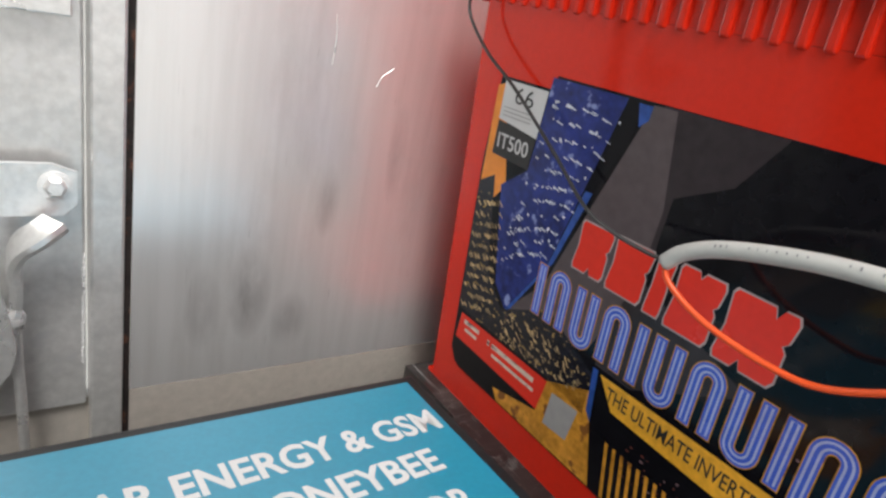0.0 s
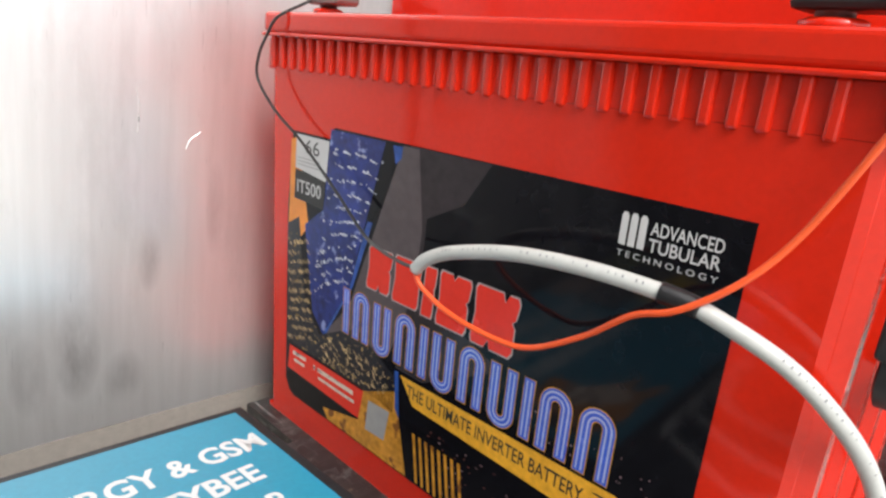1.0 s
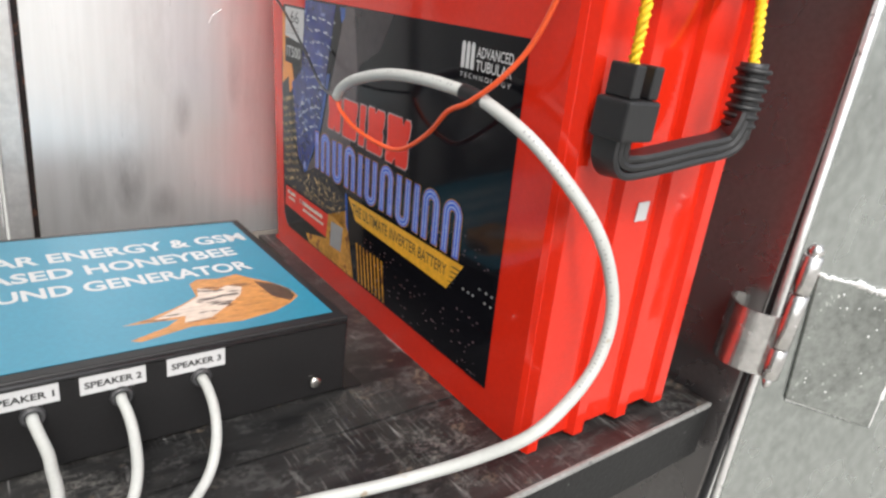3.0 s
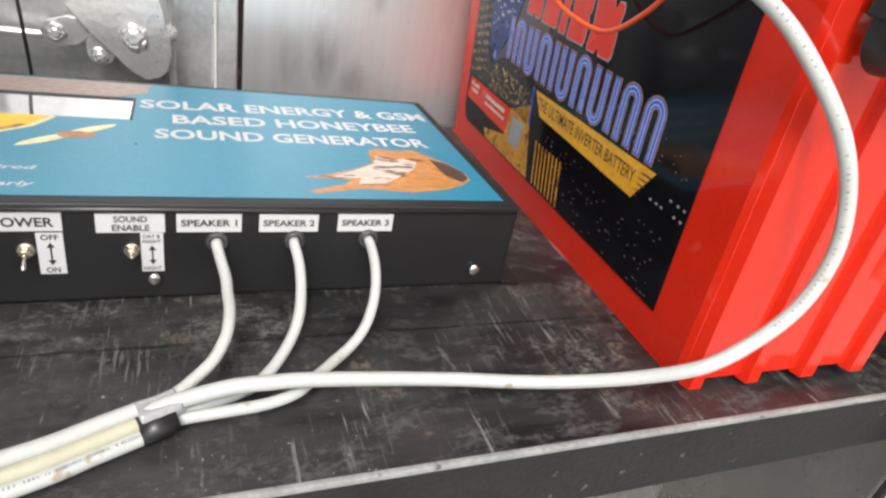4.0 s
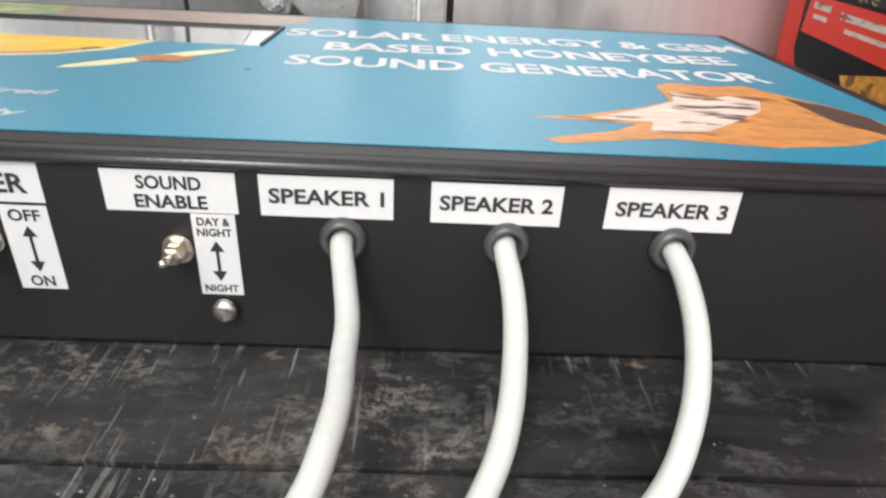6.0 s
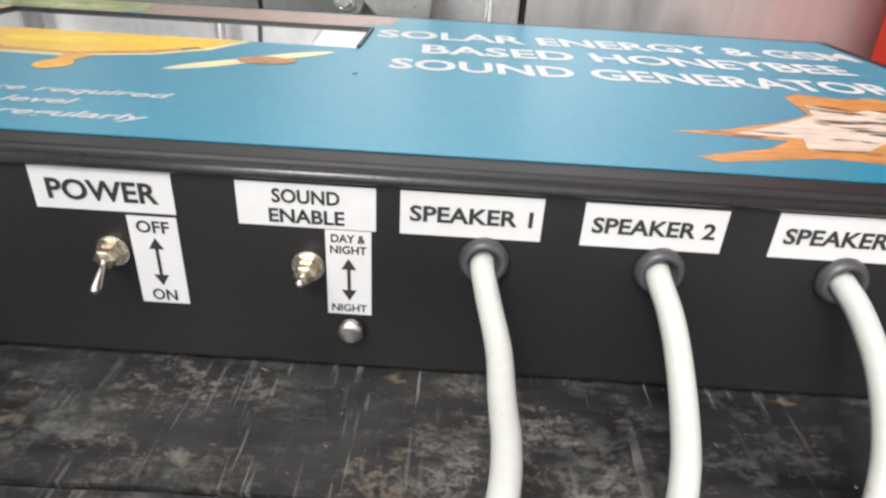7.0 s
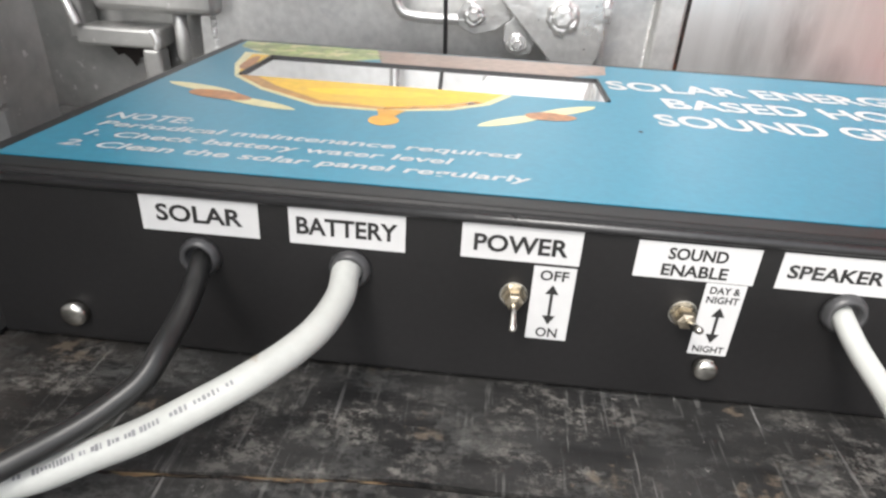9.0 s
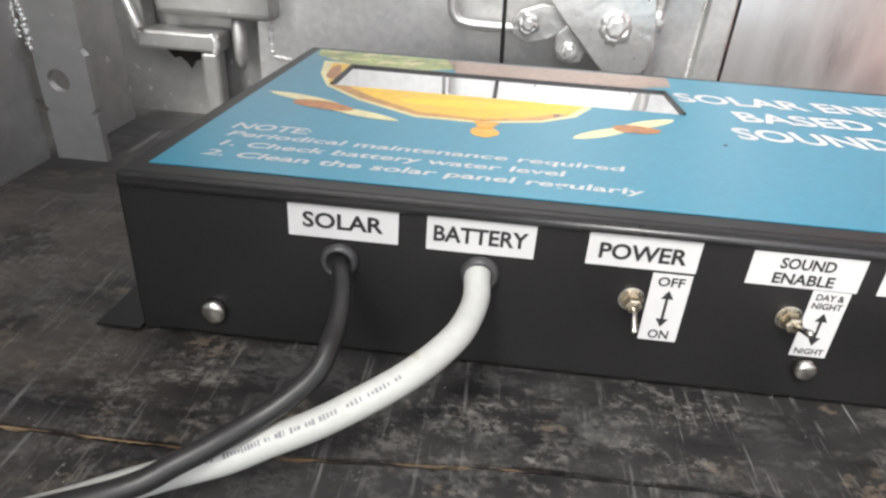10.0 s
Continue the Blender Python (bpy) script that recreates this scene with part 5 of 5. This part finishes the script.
M_FAINT = surface("faint_cable_ink", (0.2, 0.2, 0.21), 0.5, 0.0, 0.2)
power_cable = bpy.data.objects["power_cable"]
part("cable_print", cable_print(POWER, 0.0047, 0.40, 0.72, 52, (0.05, -0.6, 0.8), 3), M_FAINT, power_cable, "faint worn cable print")
trunk_cable = bpy.data.objects["trunk_cable.002"]
part("cable_print", cable_print(TRUNK[2], 0.004, 0.02, 0.42, 46, (0.1, -0.35, 0.9), 6), M_FAINT, trunk_cable, "faint worn cable print")
battery_cable = bpy.data.objects["battery_cable"]
part("cable_print", cable_print(LONG, 0.0043, 0.46, 0.72, 60, (-0.75, -0.3, 0.5), 4), M_FAINT, battery_cable, "faint worn cable print")
part("cable_print", cable_print(LONG, 0.0043, 0.80, 0.93, 34, (-0.75, -0.3, 0.5), 5), M_FAINT, battery_cable, "faint worn cable print")

# ---- latch on the rear door ----
latch = thing("door_latch", "thickly silver-painted latch with cam plate and bolts", "latch")
CY = 0.358


def bolt(x, z, r, y, parent):
    part("bolt", merged(spin([(r * 1.45, y), (r * 1.45, y - 0.0015), (r * 1.2, y - 0.0018)], 20, "y", (x, 0, z)), spin([(r, y - 0.0016), (r, y - 0.006), (r * 0.7, y - 0.0072)], 6, "y", (x, 0, z))), M_WELD, parent)


def weld_ring(x, z, r, y, parent, seed):
    """A lumpy bead of weld round a bolt."""
    rnd = random.Random(seed)
    bm = bmesh.new()
    n, m = 26, 8
    rows = []
    for i in range(n):
        a, big, off = 2 * math.pi * i / n, r * rnd.uniform(0.26, 0.46), r * rnd.uniform(0.95, 1.2)
        rows.append([bm.verts.new((x + (off + big * math.cos(t)) * math.cos(a), y - big * math.sin(t), z + (off + big * math.cos(t)) * math.sin(a))) for t in [2 * math.pi * k / m for k in range(m)]])
    for i in range(n):
        for k in range(m):
            bm.faces.new((rows[i][k], rows[i][(k + 1) % m], rows[(i + 1) % n][(k + 1) % m], rows[(i + 1) % n][k]))
    bmesh.ops.recalc_face_normals(bm, faces=bm.faces[:])
    part("weld_bead", bm, M_HARDWARE, parent, smooth=True)


cam_plate = part("cam_plate", prism([(-0.342, 0.096), (-0.336, 0.104), (-0.30, 0.125), (-0.262, 0.122), (-0.255, 0.105), (-0.250, 0.08), (-0.247, 0.058), (-0.251, 0.04), (-0.259, 0.031), (-0.273, 0.027), (-0.284, 0.033), (-0.30, 0.049), (-0.33, 0.080)], 0.006, "y", CY, 0.001), M_HARDWARE, latch)
bolt(-0.282, 0.072, 0.0085, CY, latch)
part("link", prism([(-0.365, 0.058), (-0.352, 0.052), (-0.335, 0.056), (-0.322, 0.066), (-0.328, 0.082), (-0.342, 0.084), (-0.360, 0.078), (-0.367, 0.068)], 0.006, "y", CY + 0.008, 0.001), M_HARDWARE, latch)
weld_ring(-0.282, 0.072, 0.0095, CY - 0.0008, latch, 1)
weld_ring(-0.353, 0.068, 0.0062, CY + 0.0065, latch, 2)
weld_ring(-0.316, 0.048, 0.0056, CY + 0.0065, latch, 3)
bolt(-0.353, 0.068, 0.005, CY + 0.0075, latch)
part("link", prism([(-0.327, 0.062), (-0.318, 0.070), (-0.300, 0.052), (-0.305, 0.040), (-0.314, 0.037), (-0.324, 0.041), (-0.328, 0.05)], 0.006, "y", CY + 0.008, 0.001), M_HARDWARE, latch)
bolt(-0.316, 0.048, 0.0045, CY + 0.0075, latch)
part("bent_rod", cable([(-0.353, CY + 0.012, 0.0635), (-0.38, CY + 0.012, 0.0625), (-0.405, CY + 0.012, 0.0635), (-0.4145, CY + 0.012, 0.068), (-0.418, CY + 0.012, 0.080), (-0.418, CY + 0.012, 0.12), (-0.418, CY + 0.012, 0.2)], 0.0042), M_HARDWARE, latch, smooth=True)
part("draw_rod", merged(cable([(-0.2475, CY + 0.014, 0.078), (-0.2470, CY + 0.014, 0.04), (-0.246, CY + 0.014, 0.0), (-0.245, CY + 0.014, -0.09)], 0.0034), prism([(-0.252, 0.082), (-0.243, 0.082), (-0.242, 0.070), (-0.2465, 0.060), (-0.252, 0.070)], 0.005, "y", CY + 0.010, 0.001)), M_HARDWARE, latch)
bolt(-0.2475, 0.0775, 0.0045, CY + 0.0095, latch)
part("keeper_plate", plate_with_hole(-0.276, -0.210, 0.146, 0.181, -0.2575, 0.165, 0.0045, 0.376, 0.380), M_HARDWARE, latch)
bolt(-0.2225, 0.1665, 0.0068, 0.376, latch)
part("hook", sweep(curve_points([(-0.2235, 0.363, 0.146), (-0.233, 0.358, 0.140), (-0.243, 0.361, 0.131), (-0.2475, 0.367, 0.117), (-0.2455, 0.370, 0.103), (-0.2465, 0.372, 0.088), (-0.2475, 0.371, 0.079)]), [(-0.0105, -0.0035), (0.0105, -0.0035), (0.0115, 0), (0.0105, 0.0035), (-0.0105, 0.0035), (-0.0115, 0)]), M_HARDWARE, latch)
part("upper_plate", box(-0.29, -0.2115, 0.376, 0.381, 0.272, 0.31, 0.001), M_HARDWARE, latch)

# ---- hinge between the side wall and the open leaf ----
hinge = thing("hinge", "bare steel hinge with a curved strap and weld", "hinge")
strap_pts = curve_points([(0.2995, -0.158, 0), (0.2935, -0.149, 0), (0.283, -0.150, 0), (0.271, -0.160, 0), (0.267, -0.173, 0), (0.271, -0.186, 0), (0.276, -0.193, 0), (0.280, -0.1955, 0)], 6)


def strap_sheet(z0, z1, t=0.0022):
    bm = bmesh.new()
    rows = []
    for i, p in enumerate(strap_pts):
        d = (strap_pts[min(i + 1, len(strap_pts) - 1)] - strap_pts[max(i - 1, 0)]).normalized()
        n = Vector((-d.y, d.x, 0)) * t / 2
        rows.append([bm.verts.new(q) for q in ((p + n) + Vector((0, 0, z0)), (p - n) + Vector((0, 0, z0)), (p - n) + Vector((0, 0, z1)), (p + n) + Vector((0, 0, z1)))])
    for a, b in zip(rows, rows[1:]):
        for k in range(4):
            bm.faces.new((a[k], a[(k + 1) % 4], b[(k + 1) % 4], b[k]))
    bm.faces.new(rows[0])
    bm.faces.new(rows[-1][::-1])
    bmesh.ops.recalc_face_normals(bm, faces=bm.faces[:])
    return bm


part("strap", strap_sheet(0.055, 0.109), M_STEEL, hinge, smooth=False)
for z0, z1 in ((0.134, 0.166), (0.085, 0.133), (0.056, 0.084)):
    part("barrel", spin([(0.0062, z0), (0.0075, z0 + 0.001), (0.0075, z1 - 0.001), (0.0062, z1)], 20, "z", (0.279, -0.2015, 0)), M_STEEL, hinge, smooth=True)
part("pin_end", spin([(0.0055, 0.1662), (0.0062, 0.170), (0.0035, 0.1745), (0.001, 0.1755)], 14, "z", (0.279, -0.2015, 0)), M_STEEL, hinge, smooth=True)
part("pin_end", spin([(0.001, 0.046), (0.003, 0.049), (0.0045, 0.0558)], 14, "z", (0.279, -0.2015, 0)), M_STEEL, hinge, smooth=True)

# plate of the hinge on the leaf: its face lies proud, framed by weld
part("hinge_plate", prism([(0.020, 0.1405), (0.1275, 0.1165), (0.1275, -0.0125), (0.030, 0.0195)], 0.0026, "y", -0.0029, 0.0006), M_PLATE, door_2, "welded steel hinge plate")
weld_line((0.022, -0.0025, 0.141), (0.07, -0.0025, 0.1305), 0.0026, 1, door_2)
weld_line((0.06, -0.0025, 0.1335), (0.128, -0.0025, 0.1172), 0.0036, 5, door_2)
weld_line((0.128, -0.002, 0.114), (0.129, -0.002, -0.012), 0.0010, 2, door_2)
weld_line((0.130, -0.002, 0.068), (0.128, -0.002, 0.018), 0.0034, 3, door_2)
weld_line((0.132, -0.002, 0.060), (0.133, -0.002, 0.035), 0.0026, 6, door_2)
weld_line((0.032, -0.0015, 0.0185), (0.125, -0.0015, -0.0105), 0.0015, 4, door_2)
weld_line((0.095, -0.001, 0.148), (0.116, -0.001, 0.166), 0.0008, 7, door_2)
weld_line((0.116, -0.001, 0.166), (0.142, -0.001, 0.150), 0.0008, 8, door_2)


def spatter(n, x0, x1, z0, z1, seed):
    """Small beads thrown off by the welding, stuck to the leaf."""
    rnd = random.Random(seed)
    bm = bmesh.new()
    for k in range(n):
        r = rnd.uniform(0.0004, 0.0013)
        m = Matrix.Translation((rnd.uniform(x0, x1), -0.0029 - r * 0.2, rnd.uniform(z0, z1))) @ Matrix.Diagonal((r, r * 0.6, r * rnd.uniform(0.7, 1.6), 1))
        bmesh.ops.create_icosphere(bm, subdivisions=1, radius=1.0, matrix=m)
    return tagged(part("weld_spatter", bm, M_WELD, door_2, smooth=True), kind="stuff")


spatter(13, 0.03, 0.118, 0.108, 0.13, 41)
spatter(8, 0.04, 0.12, 0.02, 0.1, 42)

# slide bolt high on the back wall
slide = thing("slide_bolt", "silver-painted slide bolt on the back wall", "bolt")
part("keep", box(0.158, 0.218, 0.3925, 0.4035, 0.436, 0.475, 0.003), M_HARDWARE, slide)
part("rod", sweep([Vector((0.16, 0.388, 0.452)), Vector((0.262, 0.388, 0.452))], 0.005), M_HARDWARE, slide, smooth=True)
part("knob", spin([(0.004, 0.428), (0.005, 0.432), (0.005, 0.47)], 14, "z", (0.24, 0.387, 0)), M_HARDWARE, slide, smooth=True)
